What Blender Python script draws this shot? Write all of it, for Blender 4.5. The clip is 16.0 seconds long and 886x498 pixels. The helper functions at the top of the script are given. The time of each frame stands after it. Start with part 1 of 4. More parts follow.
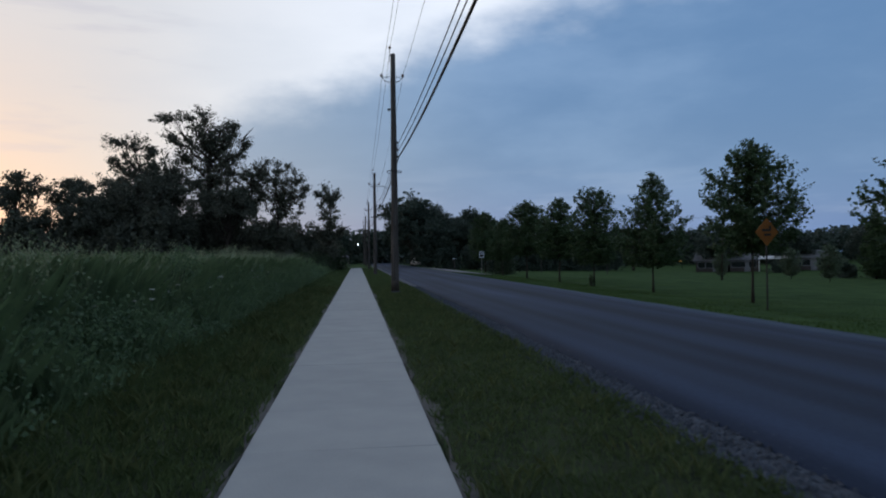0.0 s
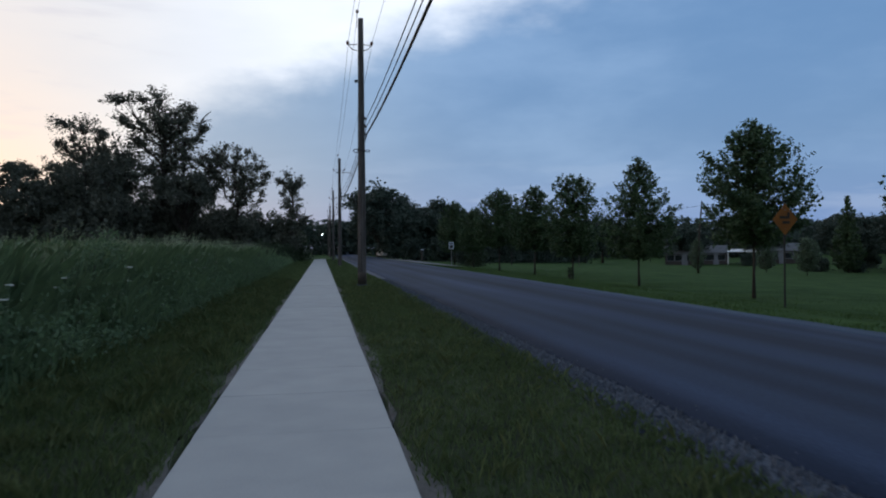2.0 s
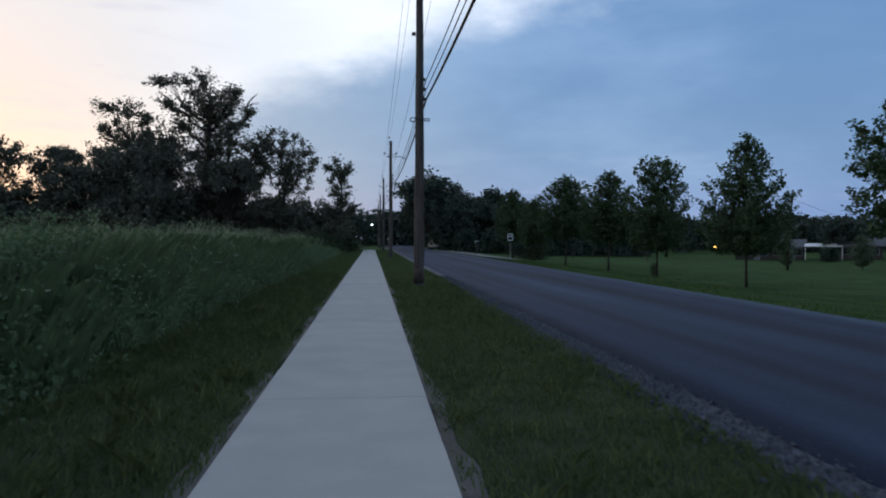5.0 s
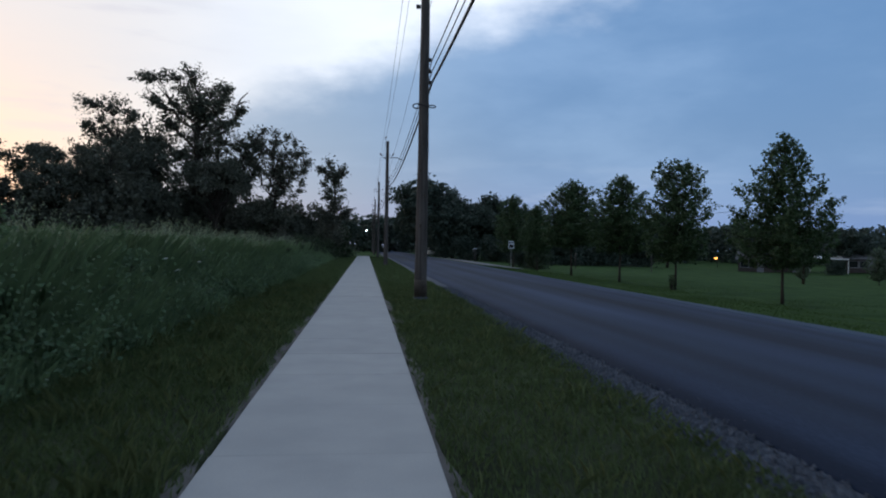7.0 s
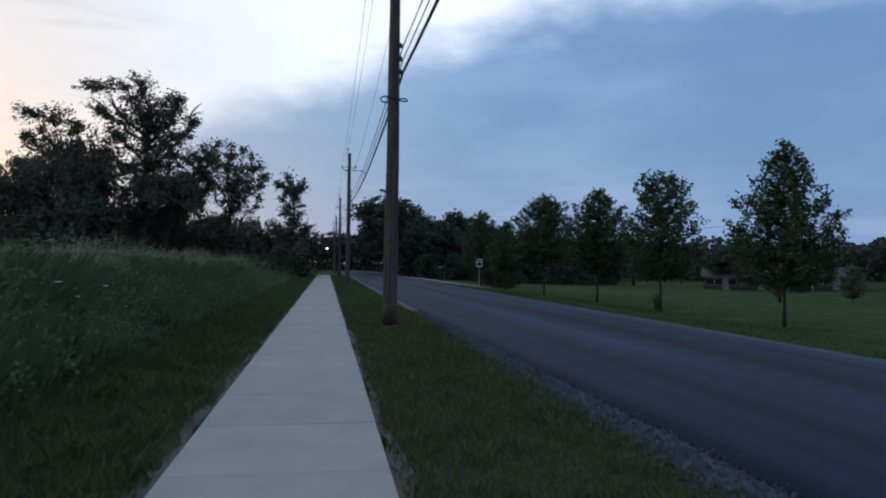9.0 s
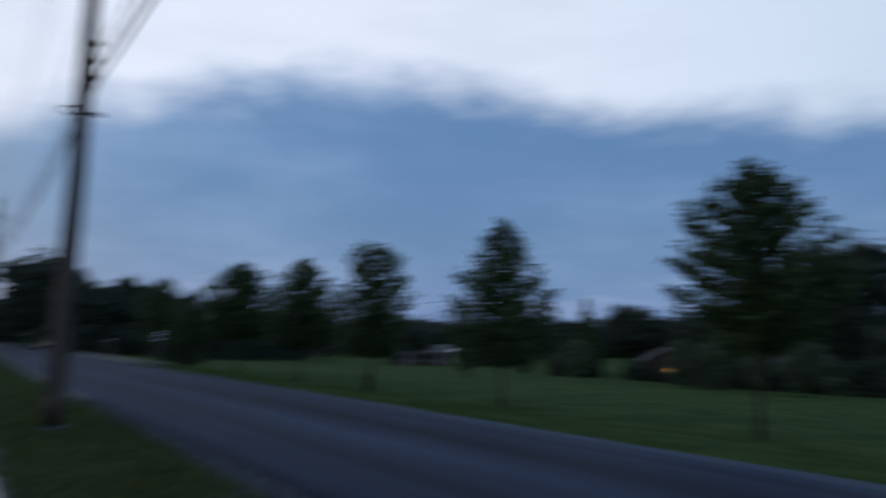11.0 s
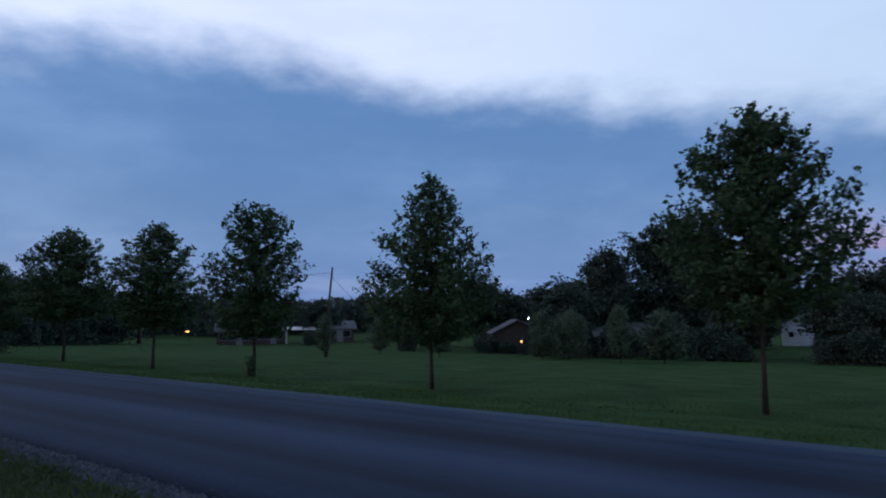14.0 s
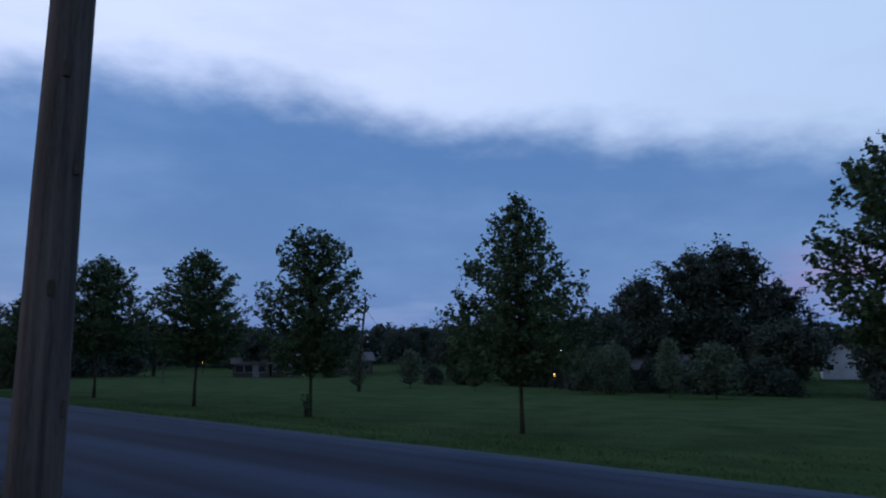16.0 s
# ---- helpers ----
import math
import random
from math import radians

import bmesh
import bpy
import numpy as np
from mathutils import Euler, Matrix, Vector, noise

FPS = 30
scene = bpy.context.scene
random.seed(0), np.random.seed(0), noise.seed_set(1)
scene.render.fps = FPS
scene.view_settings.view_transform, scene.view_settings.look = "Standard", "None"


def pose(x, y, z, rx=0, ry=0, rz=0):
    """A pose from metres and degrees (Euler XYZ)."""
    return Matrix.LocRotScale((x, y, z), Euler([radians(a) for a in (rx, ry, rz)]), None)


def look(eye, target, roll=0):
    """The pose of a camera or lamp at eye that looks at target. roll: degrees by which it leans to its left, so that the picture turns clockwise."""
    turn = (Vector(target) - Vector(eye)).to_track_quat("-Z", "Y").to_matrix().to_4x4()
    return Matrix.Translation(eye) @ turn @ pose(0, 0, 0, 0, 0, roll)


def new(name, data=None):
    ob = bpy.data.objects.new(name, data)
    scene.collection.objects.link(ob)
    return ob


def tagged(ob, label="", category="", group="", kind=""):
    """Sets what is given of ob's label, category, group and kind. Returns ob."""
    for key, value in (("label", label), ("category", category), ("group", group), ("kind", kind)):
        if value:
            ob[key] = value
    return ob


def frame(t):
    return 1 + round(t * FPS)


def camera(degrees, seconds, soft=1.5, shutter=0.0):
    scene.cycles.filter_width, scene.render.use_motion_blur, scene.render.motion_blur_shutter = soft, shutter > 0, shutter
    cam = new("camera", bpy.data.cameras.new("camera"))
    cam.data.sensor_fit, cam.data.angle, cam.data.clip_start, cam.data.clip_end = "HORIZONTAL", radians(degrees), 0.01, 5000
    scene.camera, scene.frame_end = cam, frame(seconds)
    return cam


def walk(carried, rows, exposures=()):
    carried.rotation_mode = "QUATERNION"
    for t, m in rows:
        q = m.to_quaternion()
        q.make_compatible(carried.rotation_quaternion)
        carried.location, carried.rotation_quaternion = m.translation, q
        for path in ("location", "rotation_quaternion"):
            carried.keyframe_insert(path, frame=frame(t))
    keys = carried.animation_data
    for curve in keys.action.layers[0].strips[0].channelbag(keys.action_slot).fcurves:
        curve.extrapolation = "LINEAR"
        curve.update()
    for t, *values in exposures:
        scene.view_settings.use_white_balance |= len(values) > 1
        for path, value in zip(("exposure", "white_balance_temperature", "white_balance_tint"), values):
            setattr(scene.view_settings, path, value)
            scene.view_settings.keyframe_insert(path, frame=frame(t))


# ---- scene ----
cam = camera(63.08, 16.0, 2.0, 0.7)
PATH = [
    (0, (0.132, -6.313, 1.495), (0.369, -4.327, 1.516), -0.91),
    (0.5, (0.104, -5.488, 1.438), (0.338, -3.502, 1.434), -0.58),
    (1, (0.130, -4.763, 1.436), (0.425, -2.785, 1.413), -0.76),
    (1.5, (0.121, -3.932, 1.407), (0.427, -1.955, 1.401), 0.84),
    (2, (0.215, -3.238, 1.412), (0.547, -1.266, 1.409), -0.58),
    (2.5, (0.236, -2.406, 1.408), (0.543, -0.430, 1.386), 0.70),
    (3, (0.283, -1.682, 1.423), (0.593, 0.294, 1.410), -0.97),
    (3.5, (0.235, -0.700, 1.438), (0.467, 1.286, 1.410), -0.21),
    (6, (0.271, 3.446, 1.404), (0.466, 5.436, 1.381), -0.05),
    (6.5, (0.264, 4.222, 1.389), (0.509, 6.207, 1.379), -1.39),
    (7, (0.250, 5.125, 1.411), (0.464, 7.113, 1.404), 0.78),
    (7.5, (0.322, 5.747, 1.374), (0.551, 7.733, 1.407), -1.41),
    (8, (0.300, 6.550, 1.415), (0.544, 8.535, 1.455), 0.97),
    (10.4, (0.367, 10.201, 1.394), (0.790, 12.156, 1.441), -0.64),
    (10.5, (0.389, 10.374, 1.387), (0.822, 12.326, 1.431), -0.40),
    (10.6, (0.385, 10.560, 1.416), (0.838, 12.508, 1.439), -1.41),
    (10.7, (0.362, 10.752, 1.433), (0.920, 12.669, 1.543), 0.85),
    (10.8, (0.333, 10.937, 1.447), (1.051, 12.794, 1.636), 0.78),
    (10.9, (0.307, 11.113, 1.454), (1.244, 12.864, 1.693), 1.48),
    (11, (0.279, 11.282, 1.439), (1.386, 12.927, 1.701), 1.17),
    (11.2, (0.233, 11.626, 1.428), (1.604, 13.052, 1.723), -1.67),
    (11.5, (0.188, 12.145, 1.454), (1.626, 13.499, 1.767), 1.51),
    (12, (0.236, 12.917, 1.421), (1.710, 14.236, 1.717), -0.19),
    (12.5, (0.254, 13.721, 1.419), (1.703, 15.073, 1.692), 0.43),
    (13, (0.033, 14.527, 1.380), (1.501, 15.866, 1.610), 0.03),
    (13.5, (0.094, 15.415, 1.409), (1.572, 16.741, 1.644), 0.35),
    (14, (-0.007, 16.210, 1.378), (1.483, 17.529, 1.579), -0.26),
    (14.5, (0.062, 17.067, 1.462), (1.549, 18.384, 1.693), 0.77),
    (15, (0.034, 17.836, 1.402), (1.523, 19.146, 1.661), -0.05),
    (15.5, (-0.026, 18.480, 1.458), (1.429, 19.823, 1.742), 0.97),
    (16, (-0.032, 19.212, 1.537), (1.440, 20.536, 1.821), -0.22),
]
walk(cam, [(t, look(eye, target, roll)) for t, eye, target, roll in PATH], ((0, 0.1, 6400, 10), (0.5, 0.22, 6400, 10), (1, 0.28, 6400, 10), (1.5, 0.30, 6400, 10), (3.5, 0.36, 6350, 10), (8, 0.32, 6300, 10), (10.5, 0.36, 6250, 10), (11, 0.0, 6200, 12), (11.5, -0.2, 6250, 12), (12, -0.1, 6050, 13.5), (13, 0.0, 5850, 14), (14.5, 0.05, 5700, 16), (16, -0.1, 5500, 17)))

# world: bright evening sky in the west, a grey-blue cloud bank ahead and to the east
world = bpy.data.worlds.new("dusk")
scene.world = world
world.use_nodes = True
wn, wl = world.node_tree.nodes, world.node_tree.links
wn.clear()


def wnode(kind, **settings):
    n = wn.new(kind)
    for k, v in settings.items():
        if k == "operation":
            n.operation = v
        elif k == "clamp":
            n.use_clamp = v
    return n


def wmath(op, a, b=None, c=None, clamp=False):
    n = wnode("ShaderNodeMath", operation=op, clamp=clamp)
    for slot, val in zip(n.inputs, (a, b, c)):
        if val is None:
            continue
        if isinstance(val, (int, float)):
            slot.default_value = val
        else:
            wl.new(val, slot)
    return n.outputs[0]


def wmix(fac, a, b):
    n = wn.new("ShaderNodeMix")
    n.data_type = "RGBA"
    for slot, val in zip((n.inputs[0], n.inputs[6], n.inputs[7]), (fac, a, b)):
        if isinstance(val, tuple):
            slot.default_value = (*val, 1)
        elif isinstance(val, (int, float)):
            slot.default_value = val
        else:
            wl.new(val, slot)
    return n.outputs[2]


def wrange(val, lo, hi, a=0.0, b=1.0):
    n = wn.new("ShaderNodeMapRange")
    n.interpolation_type = "SMOOTHSTEP"
    wl.new(val, n.inputs[0])
    for slot, x in zip(n.inputs[1:5], (lo, hi, a, b)):
        slot.default_value = x
    return n.outputs[0]


wdir = wn.new("ShaderNodeTexCoord").outputs["Generated"]
wsep = wn.new("ShaderNodeSeparateXYZ")
wl.new(wdir, wsep.inputs[0])
DEG = 57.29578
azimuth = wmath("MULTIPLY", wmath("ARCTAN2", wsep.outputs[0], wsep.outputs[1]), DEG)
elev = wmath("MULTIPLY", wmath("ARCSINE", wsep.outputs[2]), DEG)


def wnoise(scale, detail, stretch=(1, 1, 1), rough=0.55):
    m = wn.new("ShaderNodeMapping")
    m.inputs["Scale"].default_value = stretch
    wl.new(wdir, m.inputs[0])
    n = wn.new("ShaderNodeTexNoise")
    n.inputs["Scale"].default_value, n.inputs["Detail"].default_value, n.inputs["Roughness"].default_value = scale, detail, rough
    wl.new(m.outputs[0], n.inputs[0])
    return n.outputs[0]


# the upper rim of the bank, elevation over azimuth
rim = wn.new("ShaderNodeFloatCurve")
RIM = ((-180, 4), (-60, -6), (-28, -3), (-17, 4), (-8, 10.2), (-1, 13.4), (10.5, 17.5), (16, 18.7), (25, 20.0), (38, 19.3), (46, 18.0), (61, 16.3), (79, 13.8), (110, 10), (180, 4))
curve = rim.mapping.curves[0]
for k, (a, e) in enumerate(RIM):
    xy = ((a + 180) / 360, (e + 10) / 40)
    if k == 0:
        curve.points[0].location = xy
    elif k == len(RIM) - 1:
        curve.points[-1].location = xy
    else:
        curve.points.new(*xy)
rim.mapping.update()
wl.new(wmath("DIVIDE", wmath("ADD", azimuth, 180.0), 360.0), rim.inputs[1])
rim_el = wmath("SUBTRACT", wmath("MULTIPLY", rim.outputs[0], 40.0), 10.0)
fray = wmath("MULTIPLY", wmath("SUBTRACT", wnoise(7, 6, (1, 1, 2.2)), 0.5), 7.0)
above = wmath("SUBTRACT", wmath("ADD", elev, fray), rim_el)
clear = wrange(above, -2.4, 2.9)

# the bright upper sky: warm and low in the west, whiter above, bluer to the east
west = wrange(azimuth, -6.0, -34.0)
low = wrange(elev, 24.0, 1.0)
east = wrange(azimuth, 28.0, 85.0)
upper = wmix(east, (0.75, 0.80, 0.90), (0.53, 0.64, 0.75))
upper = wmix(wmath("MULTIPLY", wrange(azimuth, 8.0, -22.0), 0.95), upper, (0.585, 0.59, 0.615))
upper = wmix(wmath("MULTIPLY", west, low), upper, (0.64, 0.47, 0.37))
veil = wrange(wnoise(3.2, 5, (1, 1, 3.5)), 0.42, 0.72)
upper = wmix(wmath("MULTIPLY", veil, 0.22), upper, (0.42, 0.48, 0.58))
streak = wmath("MULTIPLY", wrange(wnoise(5, 4, (1, 1, 7)), 0.56, 0.70), wrange(azimuth, -8.0, -18.0))
upper = wmix(wmath("MULTIPLY", streak, 0.38), upper, (0.44, 0.44, 0.52))
# the bank
tone = wnoise(2.6, 6, (1, 1, 2.6))
bank = wmix(wrange(tone, 0.35, 0.68), (0.093, 0.197, 0.385), (0.161, 0.277, 0.475))
bank = wmix(wmath("MULTIPLY", wrange(elev, 9.0, 1.0), 0.6), bank, (0.107, 0.235, 0.485))
bank = wmix(wmath("MULTIPLY", wrange(azimuth, 14.0, -8.0), 0.6), bank, (0.225, 0.305, 0.42))
cl = wmath("MULTIPLY", wrange(wnoise(5, 5, (1, 1, 6)), 0.5, 0.68), wrange(elev, 9.0, 3.0))
bank = wmix(wmath("MULTIPLY", cl, 0.4), bank, (0.26, 0.36, 0.54))
pink = wmath("MULTIPLY", wmath("MULTIPLY", wrange(azimuth, 69.0, 77.0), wrange(azimuth, 100.0, 80.0)), wmath("MULTIPLY", wrange(elev, 2.0, 4.5), wrange(elev, 8.5, 5.0)))
bank = wmix(wmath("MULTIPLY", pink, wmath("MULTIPLY", wrange(wnoise(6, 4, (1, 1, 8)), 0.3, 0.62), 0.55)), bank, (0.42, 0.23, 0.42))
upper = wmix(wrange(elev, 24.0, 62.0), upper, (0.16, 0.24, 0.38))
upper = wmix(wmath("MULTIPLY", wrange(wsep.outputs[1], 0.1, -0.7), 0.7), upper, (0.18, 0.26, 0.38))
cloud_sky = wmix(clear, bank, upper)
nishita = wn.new("ShaderNodeTexSky")
nishita.sky_type, nishita.sun_disc = "NISHITA", False
nishita.sun_elevation, nishita.sun_rotation = radians(1.5), radians(-40)
back = wn.new("ShaderNodeBackground")
back.inputs[1].default_value = 1.0
wl.new(cloud_sky, back.inputs[0])
thin = wn.new("ShaderNodeBackground")
thin.inputs[1].default_value = 0.05
wl.new(nishita.outputs[0], thin.inputs[0])
both = wn.new("ShaderNodeAddShader")
wl.new(back.outputs[0], both.inputs[0])
wl.new(thin.outputs[0], both.inputs[1])
wl.new(both.outputs[0], wn.new("ShaderNodeOutputWorld").inputs[0])

# the afterglow low in the west
glow = new("sun", bpy.data.lights.new("sun", "SUN"))
glow.data.energy, glow.data.angle, glow.data.color = 0.12, radians(25), (1, 0.82, 0.66)
glow.matrix_world = look((-40, 48, 16), (0, 0, 0))


# ---- materials ----
def surface(name, c1, c2, scale=3.0, fine=40.0, rough=0.85, bump=0.3, metal=0.0, stretch=(1, 1, 1), dark=0.0, dist=0.02, island=0.0, each=0.0, spec=0.3, lo=0.55, hi=1.0):
    """Two-scale noise between two colours, with stains and relief, laid out in metres."""
    m = bpy.data.materials.new(name)
    m.use_nodes = True
    nt = m.node_tree
    N, K = nt.nodes, nt.links
    b = N["Principled BSDF"]
    geo = N.new("ShaderNodeNewGeometry")
    mp = N.new("ShaderNodeMapping")
    mp.inputs["Scale"].default_value = stretch
    K.new(geo.outputs["Position"], mp.inputs[0])

    def noise_at(s, det):
        n = N.new("ShaderNodeTexNoise")
        n.inputs["Scale"].default_value, n.inputs["Detail"].default_value = s, det
        K.new(mp.outputs[0], n.inputs[0])
        return n.outputs[0]
    big, small = noise_at(scale, 5), noise_at(fine, 3)
    ad = N.new("ShaderNodeMath")
    ad.operation = "MULTIPLY_ADD"
    K.new(small, ad.inputs[0])
    ad.inputs[1].default_value = 0.55
    K.new(big, ad.inputs[2])
    rg = N.new("ShaderNodeMapRange")
    K.new(ad.outputs[0], rg.inputs[0])
    rg.inputs[1].default_value, rg.inputs[2].default_value = lo, hi
    fac = rg.outputs[0]
    for source, amount in (("Random Per Island", island), ("Object", each)):
        if amount:
            o = geo.outputs[source] if source != "Object" else N.new("ShaderNodeObjectInfo").outputs["Random"]
            x = N.new("ShaderNodeMix")
            x.inputs[0].default_value = amount
            K.new(fac, x.inputs[2])
            K.new(o, x.inputs[3])
            fac = x.outputs[0]
    mx = N.new("ShaderNodeMix")
    mx.data_type = "RGBA"
    K.new(fac, mx.inputs[0])
    mx.inputs[6].default_value, mx.inputs[7].default_value = (*c1, 1), (*c2, 1)
    col = mx.outputs[2]
    if dark:
        st = noise_at(scale * 0.37, 4)
        r2 = N.new("ShaderNodeMapRange")
        K.new(st, r2.inputs[0])
        r2.inputs[1].default_value, r2.inputs[2].default_value, r2.inputs[4].default_value = 0.52, 0.72, dark
        m2 = N.new("ShaderNodeMix")
        m2.data_type = "RGBA"
        K.new(r2.outputs[0], m2.inputs[0])
        K.new(col, m2.inputs[6])
        m2.inputs[7].default_value = (*(c * 0.4 for c in c1), 1)
        col = m2.outputs[2]
    K.new(col, b.inputs["Base Color"])
    b.inputs["Roughness"].default_value, b.inputs["Metallic"].default_value = rough, metal
    b.inputs["Specular IOR Level"].default_value = spec
    if bump:
        bp = N.new("ShaderNodeBump")
        bp.inputs["Strength"].default_value, bp.inputs["Distance"].default_value = bump, dist
        K.new(ad.outputs[0], bp.inputs["Height"])
        K.new(bp.outputs[0], b.inputs["Normal"])
    return m


def leafy(name, c1, c2, through_light=0.25, own=0.6):
    """Leaf surface: each leaf its own shade, some light passing through."""
    m = surface(name, c1, c2, 2.4, 9.0, 0.6, 0, island=own, spec=0.25, lo=0.42, hi=1.12)
    N, K = m.node_tree.nodes, m.node_tree.links
    b, out = N["Principled BSDF"], N["Material Output"]
    t = N.new("ShaderNodeBsdfTranslucent")
    K.new(b.inputs["Base Color"].links[0].from_socket, t.inputs[0])
    mix = N.new("ShaderNodeMixShader")
    mix.inputs[0].default_value = through_light
    K.new(b.outputs[0], mix.inputs[1])
    K.new(t.outputs[0], mix.inputs[2])
    K.new(mix.outputs[0], out.inputs[0])
    return m


def shining(name, colour, strength):
    m = bpy.data.materials.new(name)
    m.use_nodes = True
    b = m.node_tree.nodes["Principled BSDF"]
    b.inputs["Base Color"].default_value = (*colour, 1)
    b.inputs["Emission Color"].default_value = (*colour, 1)
    b.inputs["Emission Strength"].default_value = strength
    return m


def asphalt():
    """Worn asphalt: paler polished bands along the lanes, darker ones between, with stone speckle and stains."""
    m = surface("asphalt", (0.0105, 0.0175, 0.034), (0.028, 0.043, 0.080), 0.42, 70, 0.68, 0.25, stretch=(1, 0.16, 1), dist=0.003, dark=0.22, spec=0.05, lo=0.45, hi=1.0)
    N, K = m.node_tree.nodes, m.node_tree.links
    b = N["Principled BSDF"]
    geo = N.new("ShaderNodeNewGeometry")
    mp = N.new("ShaderNodeMapping")
    mp.inputs["Scale"].default_value = (0.85, 0.012, 1)
    K.new(geo.outputs["Position"], mp.inputs[0])
    bands = N.new("ShaderNodeTexNoise")
    bands.inputs["Scale"].default_value, bands.inputs["Detail"].default_value = 1.15, 1.2
    K.new(mp.outputs[0], bands.inputs[0])
    rg = N.new("ShaderNodeMapRange")
    rg.interpolation_type = "SMOOTHSTEP"
    rg.inputs[1].default_value, rg.inputs[2].default_value, rg.inputs[3].default_value, rg.inputs[4].default_value = 0.34, 0.66, 0.6, 1.38
    K.new(bands.outputs[0], rg.inputs[0])
    mul = N.new("ShaderNodeVectorMath")
    mul.operation = "SCALE"
    K.new(b.inputs["Base Color"].links[0].from_socket, mul.inputs[0])
    K.new(rg.outputs[0], mul.inputs["Scale"])
    K.new(mul.outputs[0], b.inputs["Base Color"])
    return m


M_CONCRETE = surface("concrete", (0.290, 0.292, 0.292), (0.362, 0.358, 0.352), 1.7, 60, 0.9, 0.15, dist=0.004, dark=0.08, each=0.25)
M_ASPHALT = asphalt()
# far road edge: its grazing sheen is put in as a paler colour
M_EDGE = surface("worn_asphalt", (0.022, 0.036, 0.062), (0.052, 0.078, 0.118), 1.2, 45, 0.8, 0.25, stretch=(1.2, 0.05, 1), dist=0.003, dark=0.3, spec=0.1)
M_TURNOUT = surface("pale_gravel", (0.10, 0.105, 0.11), (0.19, 0.195, 0.20), 2, 40, 0.95, 0.4, dark=0.3)
M_TURF = surface("turf", (0.024, 0.050, 0.017), (0.058, 0.098, 0.034), 0.7, 22, 0.95, 0.5, dist=0.04, dark=0.3, spec=0.02)
M_BLADE = leafy("grass_blade", (0.041, 0.071, 0.028), (0.140, 0.192, 0.078), 0.35, 0.35)
M_TUFT = leafy("tuft_blade", (0.07, 0.10, 0.042), (0.19, 0.23, 0.10), 0.35, 0.35)
M_FIELD = leafy("field_blade", (0.037, 0.078, 0.021), (0.086, 0.144, 0.039), 0.38, 0.3)
M_REED = leafy("weed_blade", (0.10, 0.165, 0.092), (0.30, 0.42, 0.23), 0.55, 0.25)
M_WEED = leafy("weed_leaf", (0.05, 0.092, 0.05), (0.118, 0.185, 0.096), 0.45, 0.25)
# seed heads, coloured paler to carry the sky light on the weed tops
M_SEED = leafy("seed_head", (0.16, 0.21, 0.13), (0.30, 0.35, 0.23), 0.4, 0.4)
M_PETAL = surface("white_petal", (0.45, 0.47, 0.43), (0.62, 0.63, 0.6), 20, 80, 0.8, 0.2)
M_GRAVEL = surface("gravel", (0.030, 0.038, 0.054), (0.098, 0.112, 0.142), 17, 110, 0.9, 0.5, island=0.7)
M_SOIL = surface("verge_soil", (0.018, 0.024, 0.013), (0.05, 0.062, 0.034), 1.6, 30, 0.95, 0.6, dist=0.03, dark=0.4, spec=0.05)
M_DIRT = surface("dirt", (0.035, 0.033, 0.031), (0.11, 0.105, 0.10), 2, 30, 0.95, 0.6, dist=0.03)
M_POLE = surface("pole_wood", (0.033, 0.030, 0.030), (0.104, 0.095, 0.090), 2.2, 26, 0.9, 0.6, stretch=(7, 7, 0.35), dist=0.012, dark=0.5)
M_TAR = surface("pole_foot", (0.02, 0.016, 0.013), (0.06, 0.05, 0.04), 5, 30, 0.85, 0.5)
M_STEEL = surface("galvanised", (0.22, 0.23, 0.24), (0.36, 0.37, 0.38), 8, 60, 0.5, 0.1, metal=0.7)
M_DARKSTEEL = surface("dark_steel", (0.03, 0.032, 0.033), (0.07, 0.07, 0.07), 8, 60, 0.6, 0.1, metal=0.4)
M_CABLE = surface("cable", (0.012, 0.012, 0.013), (0.025, 0.025, 0.027), 3, 30, 0.7, 0)
M_GLAZE = surface("glazed_brown", (0.06, 0.03, 0.02), (0.1, 0.05, 0.03), 8, 40, 0.25, 0)
M_BARK = surface("bark", (0.018, 0.015, 0.013), (0.055, 0.046, 0.038), 3, 24, 0.95, 0.8, stretch=(3, 3, 0.7), dist=0.03)
M_LEAF = leafy("street_tree_leaf", (0.021, 0.042, 0.019), (0.080, 0.132, 0.060), 0.28)
M_LEAF_OLD = leafy("old_tree_leaf", (0.044, 0.052, 0.042), (0.108, 0.118, 0.088), 0.2)
M_LEAF_FAR = leafy("far_leaf", (0.023, 0.037, 0.031), (0.066, 0.094, 0.072), 0.2)
M_SHRUB = leafy("shrub_leaf", (0.016, 0.028, 0.014), (0.05, 0.075, 0.036), 0.2)
M_SAPLING = leafy("sapling_leaf", (0.05, 0.08, 0.05), (0.13, 0.18, 0.115), 0.35)
M_SIGN = surface("sign_orange", (0.17, 0.06, 0.010), (0.24, 0.088, 0.013), 3, 40, 0.5, 0.05)
M_BLACK = surface("sign_black", (0.015, 0.015, 0.015), (0.03, 0.03, 0.03), 3, 40, 0.6, 0)
M_WHITE = surface("white_paint", (0.62, 0.63, 0.64), (0.78, 0.78, 0.78), 1.5, 30, 0.6, 0.1, dark=0.15)
M_SIDING = surface("grey_siding", (0.14, 0.15, 0.17), (0.22, 0.23, 0.26), 0.8, 30, 0.8, 0.2, dark=0.2)
M_PALE = surface("pale_blue_boards", (0.42, 0.48, 0.56), (0.52, 0.58, 0.66), 1.5, 30, 0.7, 0.2, dark=0.2)
M_BRICK = surface("brown_brick", (0.042, 0.037, 0.036), (0.072, 0.061, 0.058), 2, 18, 0.9, 0.5)
